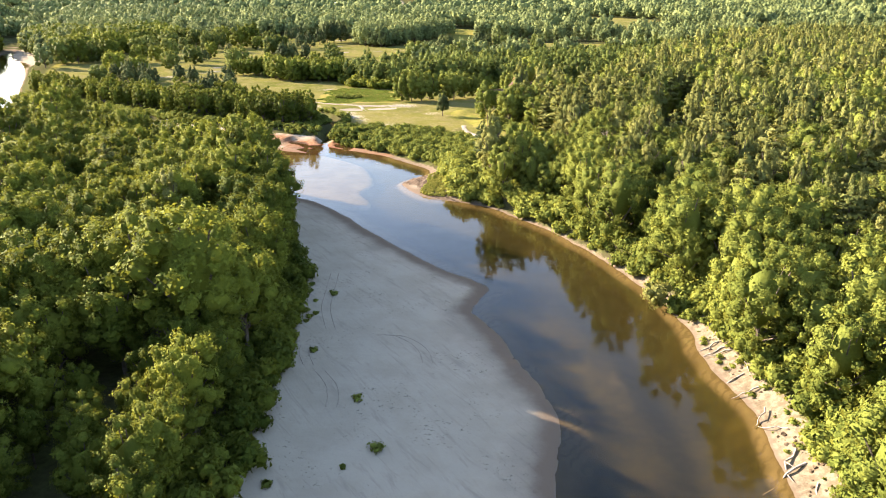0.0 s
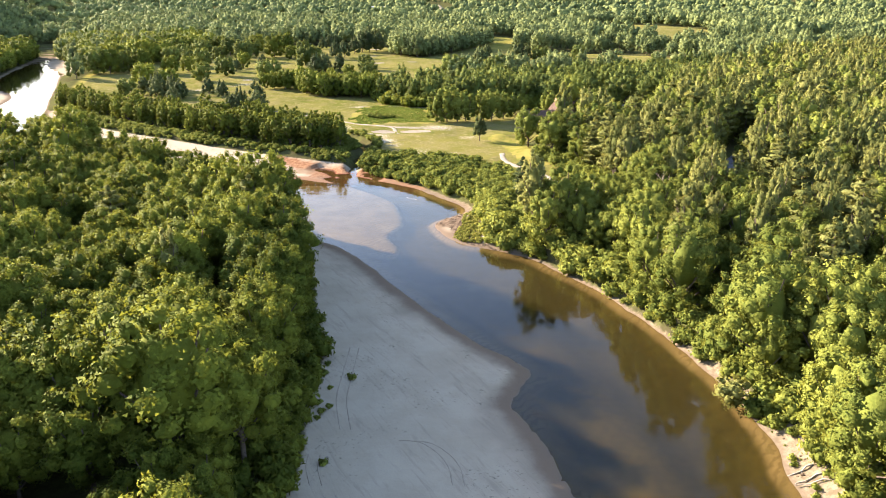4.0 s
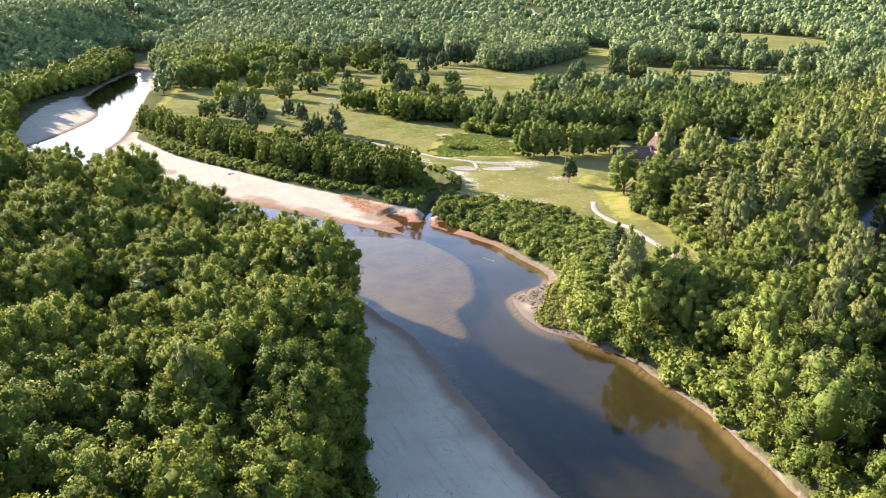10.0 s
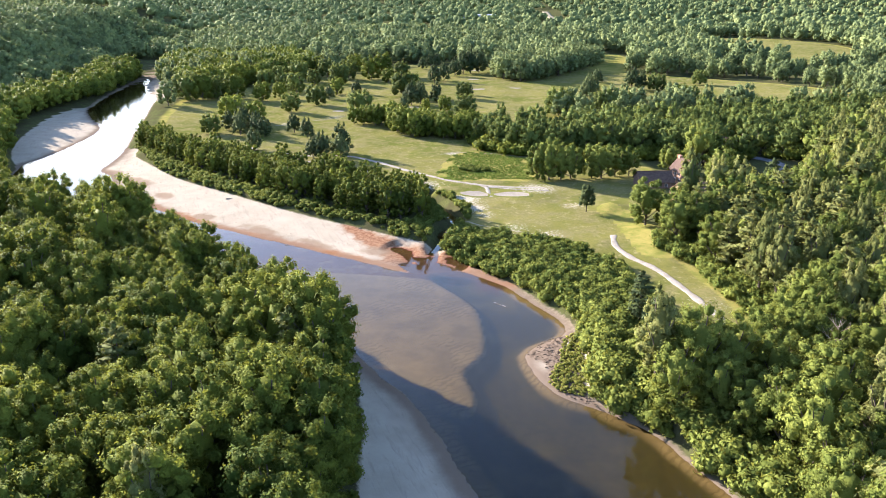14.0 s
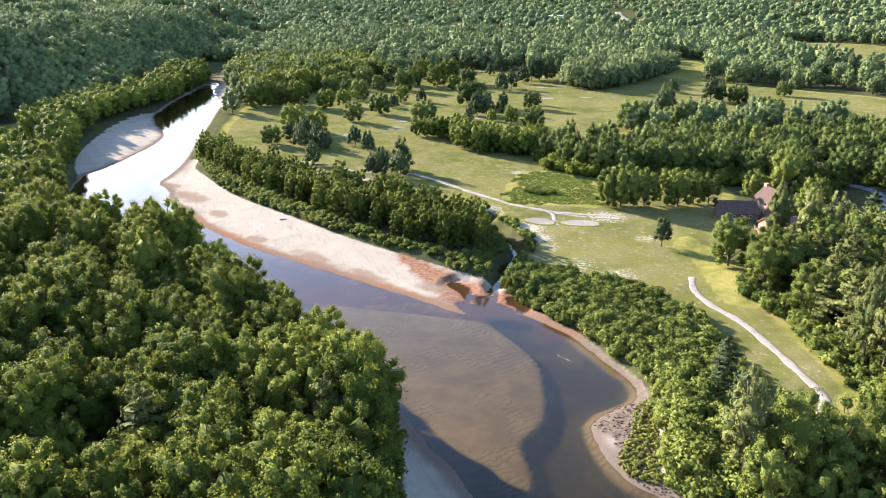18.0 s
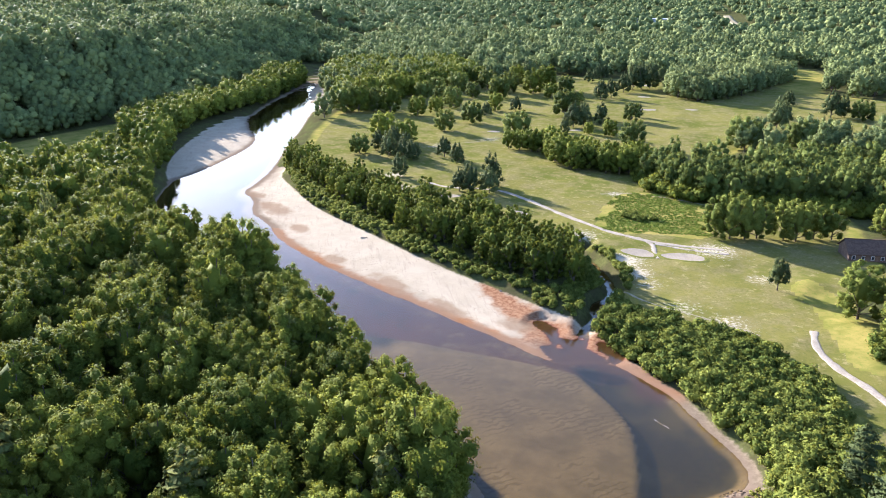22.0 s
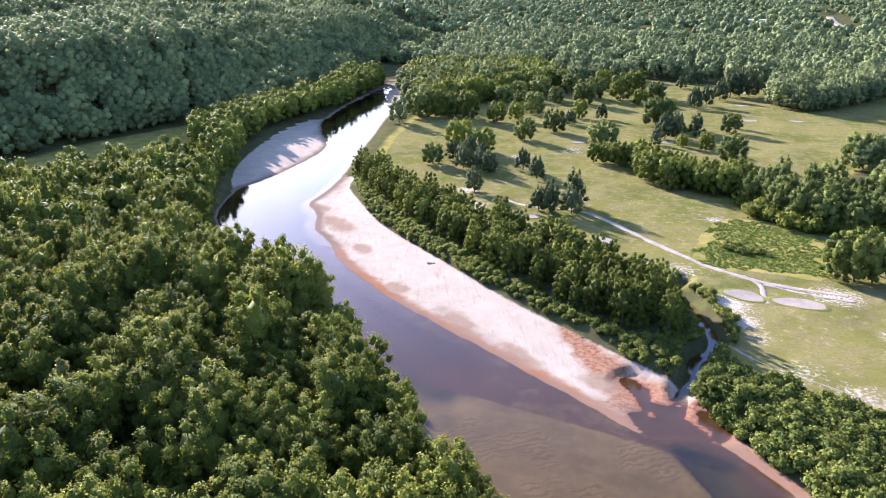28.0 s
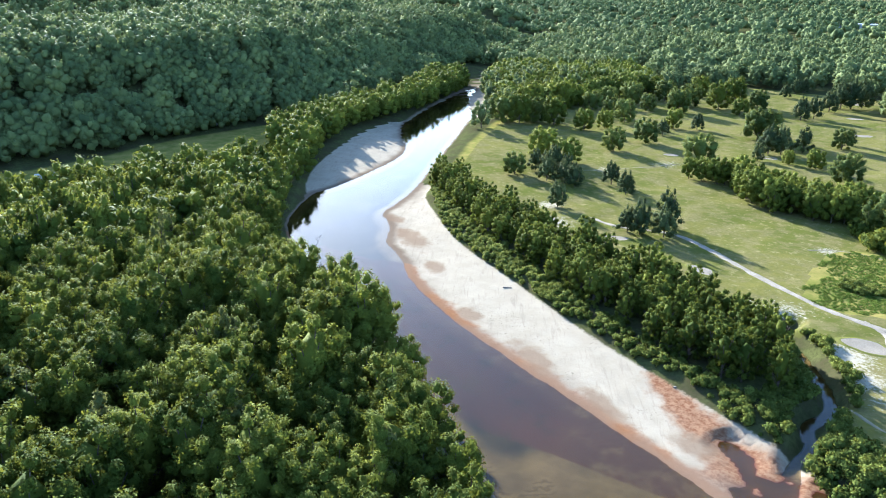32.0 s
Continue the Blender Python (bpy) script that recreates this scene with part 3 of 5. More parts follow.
# worn and bare places on the mown grass
LAND["dry"] = np.zeros(gx.size)
for bx, by, br, bs in [(-48, 352, 9, 0.9), (-42, 342, 7, 0.8), (-36, 334, 6, 0.5), (-20, 374, 10, 0.7), (-66, 374, 8, 0.6), (-75, 372, 7, 0.5), (-160, 408, 10, 0.8), (-172, 430, 7, 0.8),
                       (-25, 318, 8, 0.5), (-12, 312, 8, 0.6), (-180, 505, 9, 0.6), (-160, 535, 10, 0.6), (-66, 437, 5, 0.7), (-5, 352, 6, 0.5), (32, 262, 8, 0.35)]:
    LAND["dry"] = np.maximum(LAND["dry"], bs * np.exp(-((gx.ravel() - bx) ** 2 + (gy.ravel() - by) ** 2) / br**2))
for key in ("dw", "dwet", "earth", "ds", "dg", "dm", "iron", "damp", "gravel", "dry"):
    ground.data.attributes.new(key, "FLOAT", "POINT").data.foreach_set("value", np.clip(LAND[key], -60, 60).astype(np.float32))
tagged(ground, "valley floor of sand bars, mown grass and forest soil", "ground", kind="structure")

wx, wy = np.meshgrid(np.linspace(-620, 90, 60), np.linspace(-90, 960, 80))
c = (np.arange(79)[:, None] * 60 + np.arange(59)[None]).ravel()
water = mesh_object("water", np.stack([wx.ravel(), wy.ravel(), 0 * wx.ravel()], 1), np.stack([c, c + 1, c + 61, c + 60], 1), WATER, smooth=True)
water.visible_shadow = False
tagged(water, "calm brown river water over a sandy bed", "river", kind="structure")


# ---- plants ----
def unit(v):
    return v / (np.linalg.norm(v, axis=-1, keepdims=True) + 1e-9)


ICO_V = unit(np.array([(-1, 1.618, 0), (1, 1.618, 0), (-1, -1.618, 0), (1, -1.618, 0), (0, -1, 1.618), (0, 1, 1.618), (0, -1, -1.618), (0, 1, -1.618),
                       (1.618, 0, -1), (1.618, 0, 1), (-1.618, 0, -1), (-1.618, 0, 1)], float))
ICO_F = np.array([(0, 11, 5), (0, 5, 1), (0, 1, 7), (0, 7, 10), (0, 10, 11), (1, 5, 9), (5, 11, 4), (11, 10, 2), (10, 7, 6), (7, 1, 8),
                  (3, 9, 4), (3, 4, 2), (3, 2, 6), (3, 6, 8), (3, 8, 9), (4, 9, 5), (2, 4, 11), (6, 2, 10), (8, 6, 7), (9, 8, 1)])


def sprays(r, places, out, size, spread_out=0.6, stretch=1.6):
    """Leaf sprays: one pointed triangle each, that faces roughly out of its tuft and is shaded with it."""
    n = len(places)
    normal = unit(out + spread_out * r.normal(size=(n, 3)))
    side = unit(np.cross(normal, r.normal(size=(n, 3))))
    up = np.cross(normal, side)
    s = (size * r.uniform(0.55, 1.45, n))[:, None]
    v = np.stack([places - 0.5 * s * side - 0.3 * s * up, places + 0.5 * s * side - 0.3 * s * up, places + 0.5 * stretch * s * up], 1)
    soft = unit(unit(out) + 0.28 * r.normal(size=(n, 3)))
    return np.hstack([v.reshape(-1, 3), np.repeat(soft, 3, 0)]), np.arange(3 * n).reshape(-1, 3)


def joined(pieces):
    vs, fs, base = [], [], 0
    for v, f in pieces:
        vs.append(v)
        fs.append(f + base)
        base += len(v)
    return np.vstack(vs), np.vstack(fs)


def limb(a, b, ra, rb, sides=5):
    a, b = np.array(a, float), np.array(b, float)
    w = unit(b - a)
    u = unit(np.cross(w, (0.3, 0.9, 0.1)))
    v = np.cross(w, u)
    t = np.arange(sides) * 2 * np.pi / sides
    ring = np.cos(t)[:, None] * u + np.sin(t)[:, None] * v
    verts = np.vstack([a + ra * ring, b + rb * ring])
    k = np.arange(sides)
    n = (k + 1) % sides
    return verts, np.vstack([np.stack([k, n, n + sides], 1), np.stack([k, n + sides, k + sides], 1)])


def grown(limbs):
    """Trunk and limbs as one connected piece: each limb is tied to the trunk's ring inside it."""
    verts, tris = joined(limbs)
    ties, base = [], len(limbs[0][0])
    for v, f in limbs[1:]:
        ties.append((base % 6, base, base + 1))
        base += len(v)
    return verts, np.vstack([tris, np.array(ties)]) if ties else tris


def broadleaf(seed, tall=17.0, wide=3.9, low=0.3, lobes=21, leaves=1400, size=0.60, core=0.7):
    """Trunk and crown of a round-headed tree: tufts of leaves that reach up and out along the limbs."""
    r = np.random.RandomState(seed)
    base, top = low * tall, tall
    mid, half = 0.5 * (base + top), 0.5 * (top - base)
    pieces, wood = [], [limb((0, 0, -0.6), (0.1, 0.1, mid), 0.022 * tall, 0.010 * tall, 6)]
    n = leaves // lobes
    heart = ICO_V * r.uniform(0.85, 1.1, (12, 1)) * (0.52 * wide, 0.52 * wide, 0.66 * half) + (0, 0, mid)
    pieces.append((np.hstack([heart, unit(ICO_V)]), ICO_F))
    for k in range(lobes):
        a = 2.4 * k + r.uniform(0, 0.8)
        h = (-0.95 + 1.82 * (k + 0.5) / lobes if low < 0.11 else -0.75 + 1.62 * (k + 0.5) / lobes) + r.uniform(-0.1, 0.1)
        ring = math.sqrt(max(0.03, 1 - min(1, abs(h)) ** (11.0 if low < 0.11 and h < 0 else 2.2))) * r.uniform(0.8 if low < 0.11 else 0.5, 1.0)
        rad = wide * r.uniform(0.28, 0.48) * (1.0 - 0.2 * max(h, 0)) * (16.0 / max(lobes, 10)) ** 0.5
        c = np.array([math.cos(a) * ring * (wide - 0.5 * rad), math.sin(a) * ring * (wide - 0.5 * rad), mid + h * (half - 0.6 * rad)])
        axis = unit(np.array([math.cos(a) * ring, math.sin(a) * ring, 0.5 + 0.5 * h]))
        whole_way = np.array([1.4 * math.cos(a) * ring, 1.4 * math.sin(a) * ring, 1.2 * h])
        long = r.uniform(1.0, 1.35)

        def drawn(d, reach_out):
            along = (d @ axis)[:, None]
            return c + rad * reach_out * (d + (long - 1) * along * axis * np.where(along > 0, 1.0, 0.35))

        pieces.append((np.hstack([drawn(ICO_V, core * r.uniform(0.8, 1.15, (12, 1))), unit(ICO_V + 0.5 * whole_way)]), ICO_F))
        d = unit(r.normal(size=(n, 3)) + (0, 0, 0.35) + 0.7 * axis)
        far_out = r.uniform(0.66, 1.2, (n, 1)) * (1 + 0.18 * np.sin(7 * d[:, :1] + 5 * d[:, 1:2] + k))
        pieces.append(sprays(r, drawn(d, far_out), d + 0.5 * whole_way, size))
        if k % 3 == 0:
            wood.append(limb((0, 0, base + 0.3 * (c[2] - base)), c, 0.010 * tall, 0.004 * tall, 4))
    return grown(wood), joined(pieces)


def white_pine(seed, tall=21.0, wide=3.6, low=0.22, tiers=13, arms=7, tufts=15, size=0.75):
    """Trunk and crown of a pine: uneven, level plumes of needles on long limbs, with gaps between."""
    r = np.random.RandomState(seed)
    wood, pieces = [limb((0, 0, -0.6), (0.15, 0, tall * 0.97), 0.018 * tall, 0.03, 6)], []
    for k in range(tiers):
        s = k / (tiers - 1)
        span = wide * (0.62 + 0.75 * s if s < 0.35 else (1 - s) ** 0.45 * 1.06 + 0.10) * r.uniform(0.85, 1.12)
        lean = r.uniform(0, 6.28)
        for j in range(arms):
            a = 6.28 * j / arms + 1.1 * k + r.uniform(-0.45, 0.45)
            z = tall * (low + (0.97 - low) * s) + r.uniform(-0.8, 0.6) * (1 - 0.6 * s) * tall / tiers
            reach_out = span * r.uniform(0.55, 1.15) * (1 + 0.22 * math.cos(a - lean))
            tip = np.array([math.cos(a) * reach_out, math.sin(a) * reach_out, z + r.uniform(0.02, 0.3) * reach_out])
            side = np.array([-math.sin(a), math.cos(a), 0.0])
            if j % 3 == 0 and k < tiers - 2:
                wood.append(limb((0, 0, z - 0.2), tip, 0.07, 0.03, 3))
            heart, broad = np.array([0, 0, z]) * 0.42 + tip * 0.58, 0.30 * reach_out
            along = np.array([math.cos(a), math.sin(a), 0.15])
            shape = ICO_V[:, :1] * along * 0.42 * reach_out + ICO_V[:, 1:2] * side * broad * 0.75 + ICO_V[:, 2:] * np.array([0, 0, 0.10 * reach_out + 0.12])
            pieces.append((np.hstack([heart + shape * r.uniform(0.75, 1.1, (12, 1)), unit(ICO_V * (0.4, 0.4, 0.8) + 0.5 * along + (0, 0, 0.2))]), ICO_F))
            f = r.uniform(0.22, 1.08, tufts)[:, None]
            p = np.array([0, 0, z]) * (1 - f) + tip * f + r.normal(size=(tufts, 1)) * side * broad * 0.6 + r.normal(size=(tufts, 3)) * (0.15, 0.15, 0.16)
            pieces.append(sprays(r, p, 0.55 * along + np.array([0, 0, 0.75]) + 0.45 * unit(p - (0, 0, z)), size, 0.4, 1.9))
    return grown(wood), joined(pieces)


def fluffy_pine(seed, tall=15.0, wide=4.8, low=0.05, lobes=26, leaves=1800, size=0.5, top=0.72):
    """A soft, rounded cone of a pine: clumps that draw in towards the top."""
    wood, (v, f) = broadleaf(seed, tall, wide, low, lobes, leaves, size, 0.72)
    rise = (v[:, 2:3] / tall).clip(0, 1.1)
    v[:, :2] = v[:, :2] * (1.18 - top * rise**1.3)
    v[:, 2:3] = v[:, 2:3] * (1 + 0.10 * rise**3)
    v[:, 3:] = unit(v[:, 3:] + (0, 0, 0.25))
    return wood, (v, f)


def shrub_crown(seed, wide=1.7, tall=2.6, lobes=5, leaves=190, size=0.55):
    r = np.random.RandomState(seed)
    pieces = []
    for k in range(lobes):
        a = 2.4 * k
        c = np.array([math.cos(a) * wide * 0.5 * (k > 0), math.sin(a) * wide * 0.5 * (k > 0), tall * r.uniform(0.35, 0.62)])
        shape = np.array([0.62 * wide, 0.62 * wide, 0.42 * tall]) * r.uniform(0.8, 1.15)
        pieces.append((np.hstack([c + ICO_V * shape * 0.75, ICO_V]), ICO_F))
        n = leaves // lobes
        d = unit(r.normal(size=(n, 3)) + (0, 0, 0.5))
        pieces.append(sprays(r, c + d * shape * r.uniform(0.75, 1.25, (n, 1)), d, size))
    return joined(pieces)


CLEAR = [(80, 262, 9), (85, 273, 8), (76, 249, 7), (72, 239, 6), (64, 367, 8), (61, 356, 6), (70, 398, 9), (76, 420, 10), (80, 436, 9), (66, 384, 8), (35, 333, 12), (26, 322, 9), (24, 381, 12), (28, 388, 10), (40, 396, 9), (40, 362, 10), (48, 357, 7), (24, 362, 12), (70, 384, 9), (66, 368, 9), (60, 354, 8), (66, 455, 9), (180, 522, 9), (31, 362, 6), (30, 352, 6), (41, 341, 6), (176, 506, 11), (172, 488, 10), (168, 470, 8), (62, 442, 6)]
DRIVE = [(58, 352), (62, 380), (72, 396), (83, 412), (87, 438), (74, 462), (70, 490)]
LANE = [(112, 330), (92, 296), (82, 275), (78, 254), (84, 228), (104, 200)]
ROADS = [curve(DRIVE, False), curve(LANE, False)]


def scatter(region, gap, seed, keep=None, line_n=2):
    """Uneven places about a gap apart inside a region: x, y, ground height and survey."""
    line = curve(region, n=line_n)
    r = np.random.RandomState(seed)
    (x0, y0), (x1, y1) = line.min(0), line.max(0)
    x, y = np.meshgrid(np.arange(x0, x1, gap), np.arange(y0, y1, gap * 0.9))
    x = x + (np.arange(len(y)) % 2)[:, None] * gap * 0.5
    x, y = x.ravel() + r.uniform(-0.36, 0.36, x.size) * gap, y.ravel() + r.uniform(-0.36, 0.36, y.size) * gap
    ok = reach(line, x, y) > 0
    x, y = x[ok], y[ok]
    if not len(x):
        return x, y, x
    s = survey(x, y)
    ok = (s["brook"] < -2.7) & (s["dw"] > 1.0)
    for cx, cy, cr in CLEAR:
        ok &= np.hypot(x - cx, y - cy) > cr
    for road in ROADS:
        ok &= reach(road, x, y, False) > 5.0
    if keep is not None:
        ok &= keep(x, y, s)
    return x[ok], y[ok], s["z"][ok]


def planted(kinds, mats, name, places, seed, label, category, group, sizes=(0.8, 1.2)):
    """Single plants: each a trunk with a crown on it, out of a few shapes. A place may bring its own size."""
    r = np.random.RandomState(seed)
    first = []
    for (wood, crown), mat in zip(kinds, mats):
        whole_tree = new(name)
        mesh_object("trunk", *wood, BARK, parent=whole_tree)
        mesh_object("crown", *crown, mat, parent=whole_tree)
        first.append(tagged(whole_tree, label, category, group))
    used = set()
    for x, y, z, *own in places:
        k = r.randint(len(first))
        s = own[0] if own else r.uniform(*sizes)
        m = pose(x, y, z, 0, 0, r.uniform(0, 360)) @ Matrix.Diagonal((s * r.uniform(0.92, 1.1), s * r.uniform(0.92, 1.1), s, 1))
        if k not in used:
            used.add(k)
            ob = first[k]
            ob.matrix_basis = m
        else:
            ob = copy_thing(first[k], m)
            ob.scale = m.to_scale()
    for k, ob in enumerate(first):
        if k not in used:
            for o in (*ob.children, ob):
                bpy.data.objects.remove(o)


def massed(name, kinds, mats, places, seed, label, category, sizes=(0.8, 1.2), sink=0.0, smooth=False):
    """Woods past counting: one mesh of many plants. mats: leaves, wood."""
    r = np.random.RandomState(seed)
    vs, fs, ms, tones, base = [], [], [], [], 0
    for x, y, z in places:
        v, f, m = kinds[r.randint(len(kinds))]
        a, s = r.uniform(0, 6.28), r.uniform(*sizes)
        ca, sa = math.cos(a) * s, math.sin(a) * s
        cols = [v[:, 0] * ca - v[:, 1] * sa + x, v[:, 0] * sa + v[:, 1] * ca + y, v[:, 2] * s + z - sink]
        if v.shape[1] == 6:
            cols += [(v[:, 3] * ca - v[:, 4] * sa) / s, (v[:, 3] * sa + v[:, 4] * ca) / s, v[:, 5]]
        vs.append(np.stack(cols, 1))
        fs.append(f + base)
        ms.append(m)
        tones.append(np.full(len(v), r.uniform(0.01, 1.0), np.float32))
        base += len(v)
    if not vs:
        return None
    ob = mesh_object(name, np.vstack(vs), np.vstack(fs), mats, np.concatenate(ms), smooth)
    ob.data.attributes.new("tone", "FLOAT", "POINT").data.foreach_set("value", np.concatenate(tones))
    return tagged(ob, label, category, kind="stuff")


def whole(wood, crown):
    """Crown and trunk in one, for woods: material 0 leaves, 1 wood."""
    round_wood = np.hstack([wood[0], unit(wood[0] * (1, 1, 0) + (1e-3, 0, 0))])
    v, f = joined([crown, (round_wood, wood[1])])
    return v, f, np.r_[np.zeros(len(crown[1]), int), np.ones(len(wood[1]), int)]


def only(crown):
    return crown[0], crown[1], np.zeros(len(crown[1]), int)


MAPLES = [broadleaf(s, tall=16.5 + 0.7 * s, wide=4.9 + 0.3 * s, low=0.18, lobes=40, leaves=5200, size=0.32) for s in range(6)]
BANK_TREES = [broadleaf(20 + s, tall=14.5 + 0.9 * s, wide=4.2 + 0.3 * s, low=0.06, lobes=36, leaves=4800, size=0.31) for s in range(5)]
THIN_MAPLES = [whole(*broadleaf(10 + s, tall=17 + 0.8 * s, wide=5.1 + 0.3 * s, low=0.25, lobes=24, leaves=1500, size=0.55)) for s in range(4)]
THIN_BANK = [whole(*broadleaf(30 + s, tall=15 + s, wide=4.5 + 0.3 * s, low=0.1, lobes=20, leaves=1000, size=0.65)) for s in range(3)]
THIN_PINES = [whole(*white_pine(45 + s, tall=20 + s, wide=4.6, tiers=9, arms=6, tufts=12, size=0.9)) for s in range(2)]
PINES = [white_pine(40 + s, tall=20 + s, wide=4.8 + 0.3 * s, tiers=10, arms=7, tufts=34, size=0.55) for s in range(2)] + [fluffy_pine(43 + s, 20 + s, 4.8, 0.2, 44, 4200, 0.36, 0.6) for s in range(2)]
MID_TREES = [whole(*broadleaf(60 + s, tall=15.5 + 0.6 * s, wide=6.0, low=0.04, lobes=24, leaves=960, size=0.55, core=0.8)) for s in range(6)]
MID_PINES = [whole(*fluffy_pine(75, 20, 4.8, 0.12, 20, 700, 0.7, 0.6)), whole(*fluffy_pine(76, 21, 4.6, 0.15, 20, 700, 0.7, 0.66))] + [whole(*white_pine(70 + s, tall=19 + s, wide=5.0, tiers=8, arms=5, tufts=8, size=1.2)) for s in range(1)]
LOW_TREES = [only(broadleaf(80 + s, tall=15 + s, wide=5.4, low=0.08, lobes=15, leaves=330, size=0.68, core=0.8)[1]) for s in range(5)]
HILL_TREES = [only(broadleaf(180 + s, tall=15 + s, wide=6.6, low=0.08, lobes=13, leaves=170, size=0.85, core=0.78)[1]) for s in range(6)]
DOMES = [only(broadleaf(85 + s, tall=15 + s, wide=8.4, low=0.2, lobes=5, leaves=30, size=1.3, core=0.9)[1]) for s in range(4)]
SHRUBS = [shrub_crown(90 + s, leaves=300, size=0.40) for s in range(5)]


def rows3(x, y, z):
    return list(zip(x.tolist(), y.tolist(), z.tolist()))


# floodplain wood by the near bar
x, y, z = scatter(BANK_WOOD_LEFT, 7.9, 101)
near = (x > -128) & (y > 66) & (y < 275)
order = np.argsort(-(x[near] - 0.25 * y[near]))
pts = np.array(rows3(x[near], y[near], z[near]))[order]
tall_as = 0.95 + 0.24 * waves(pts[:, 0], pts[:, 1], 46, 21) + 0.10 * waves(pts[:, 0], pts[:, 1], 17, 22)
inland = ease(pts[:, 0], -50, -60)
tall_as = tall_as * (1 - 0.40 * ease(pts[:, 1], 101, 93) * (1 - inland)) + (0.16 * (1 - inland) + 0.10) * np.exp(-(((pts[:, 1] - 106) / 6) ** 2)) + 0.14 * inland * ease(pts[:, 1], 120, 100)
pts = np.column_stack([pts, tall_as.clip(0.5, 1.36)])
planted(MAPLES, [LEAF_MAPLE] * 6, "maple_tree", pts[:300], 102, "leafy green maple tree standing in a dense riverside wood", "tree", "riverside wood trees", (0.66, 1.26))
massed("riverside_wood", THIN_MAPLES, [LEAF_MAPLE, BARK], pts[300:, :3], 103, "dense green canopy of a riverside maple wood", "wood", (0.72, 1.22))
rest = ~near & (y > 95)
deep_in = rest & ((x < -320) | (y < 110))
rest = rest & ~deep_in
massed("outer_wood", LOW_TREES, [LEAF_MAPLE], rows3(x[deep_in], y[deep_in], z[deep_in]), 108, "green canopy of the wood towards the meadow", "wood", (0.7, 1.2))
mid_in = rest & (x > -235) & (y > 150)
rest = rest & ~mid_in
p = np.array(rows3(x[mid_in], y[mid_in], z[mid_in]))
p = p[np.argsort(-p[:, 0])]
planted(MAPLES[1:5], [LEAF_MAPLE] * 4, "inner_maple", p[:300], 118, "leafy green maple deep in the riverside wood", "tree", "inner wood trees", (0.66, 1.3))
massed("middle_wood", THIN_MAPLES, [LEAF_MAPLE, BARK], p[300:], 119, "green canopy of maples back from the river", "wood", (0.7, 1.25))
massed("inner_wood", MID_TREES[:5] + MID_PINES[:1], [LEAF_MAPLE, BARK], rows3(x[rest], y[rest], z[rest]), 104, "dense green canopy of broadleaf trees behind the river", "wood", (0.7, 1.3))
edge = [(-29, 62), (-30, 68), (-28.5, 73), (-30, 79), (-29, 85), (-30, 91), (-29, 97), (-30, 103), (-29, 109), (-30, 115), (-31, 121), (-30.5, 127), (-32, 133), (-32, 139), (-33, 145), (-34, 151), (-36, 157),
        (-37, 163), (-39, 169), (-41, 175), (-43, 181), (-44, 187), (-46, 193), (-48, 199), (-50, 205), (-53, 211), (-56, 217), (-60, 223), (-66, 229)]
planted(MAPLES[2:5], [LEAF_MAPLE] * 3, "edge_maple", [(a - 2.3 * (b < 160) - 2.5 * (k * 7 % 5) / 4, b, height(a - 1, b), (0.56 if b < 98 else 0.78) + 0.24 * (k * 5 % 7) / 6) for k, (a, b) in enumerate(edge)], 105, "tall leafy maple at the edge of the sand bar", "tree", "wood edge trees")
x, y, z = (q[4::9] for q in scatter(BANK_WOOD_LEFT, 13.0, 109, lambda x, y, s: (x > -260) & (x < -52) & (y > 90)))
planted(PINES, [NEEDLE] * 4, "wood_pine", rows3(x, y, z), 110, "grey-green pine rising out of the maple wood", "tree", "pines in the wood", (0.85, 1.05))
x, y, z = scatter([(-24, 60), (-26, 100), (-26, 125), (-29, 148), (-36, 172), (-44, 200), (-56, 226), (-66, 228), (-54, 200), (-44, 172), (-37, 148), (-34, 125), (-34, 60)], 2.6, 106)
massed("edge_growth", [only(c) for c in SHRUBS], [LEAF_MAPLE], rows3(x, y, z), 107, "dark low growth under the wood's edge", "shrubs", (0.6, 1.5), 0.2)

x, y, z = scatter([(-26, -70), (-27, 70), (-128, 100), (-160, -70)], 8.5, 161, lambda x, y, s: (y < 64) & (y > -70))
q = y < 22
planted(MAPLES[1:4], [LEAF_MAPLE] * 3, "near_maple", [(a, b, c, 0.56 + 0.05 * (k % 4) + 0.55 * float(ease(a, -48, -58))) for k, (a, b, c) in enumerate(rows3(x[~q], y[~q], z[~q]))], 165, "leafy green maple in the wood beside the near sand bar", "tree", "near wood trees", (0.6, 0.82))
x, y, z = x[q], y[q], z[q]
massed("rear_wood", LOW_TREES, [LEAF_MAPLE], rows3(x, y, z), 162, "maple wood downstream along the sand bar", "wood", (0.9, 1.25))
x, y, z = scatter([(49, -70), (50, 66), (140, 90), (150, -70)], 8.5, 163, lambda x, y, s: y < 62)
massed("downstream_wood", LOW_TREES, [LEAF_BANK], rows3(x, y, z), 164, "broadleaf wood downstream on the river bank", "wood", (0.8, 1.15))

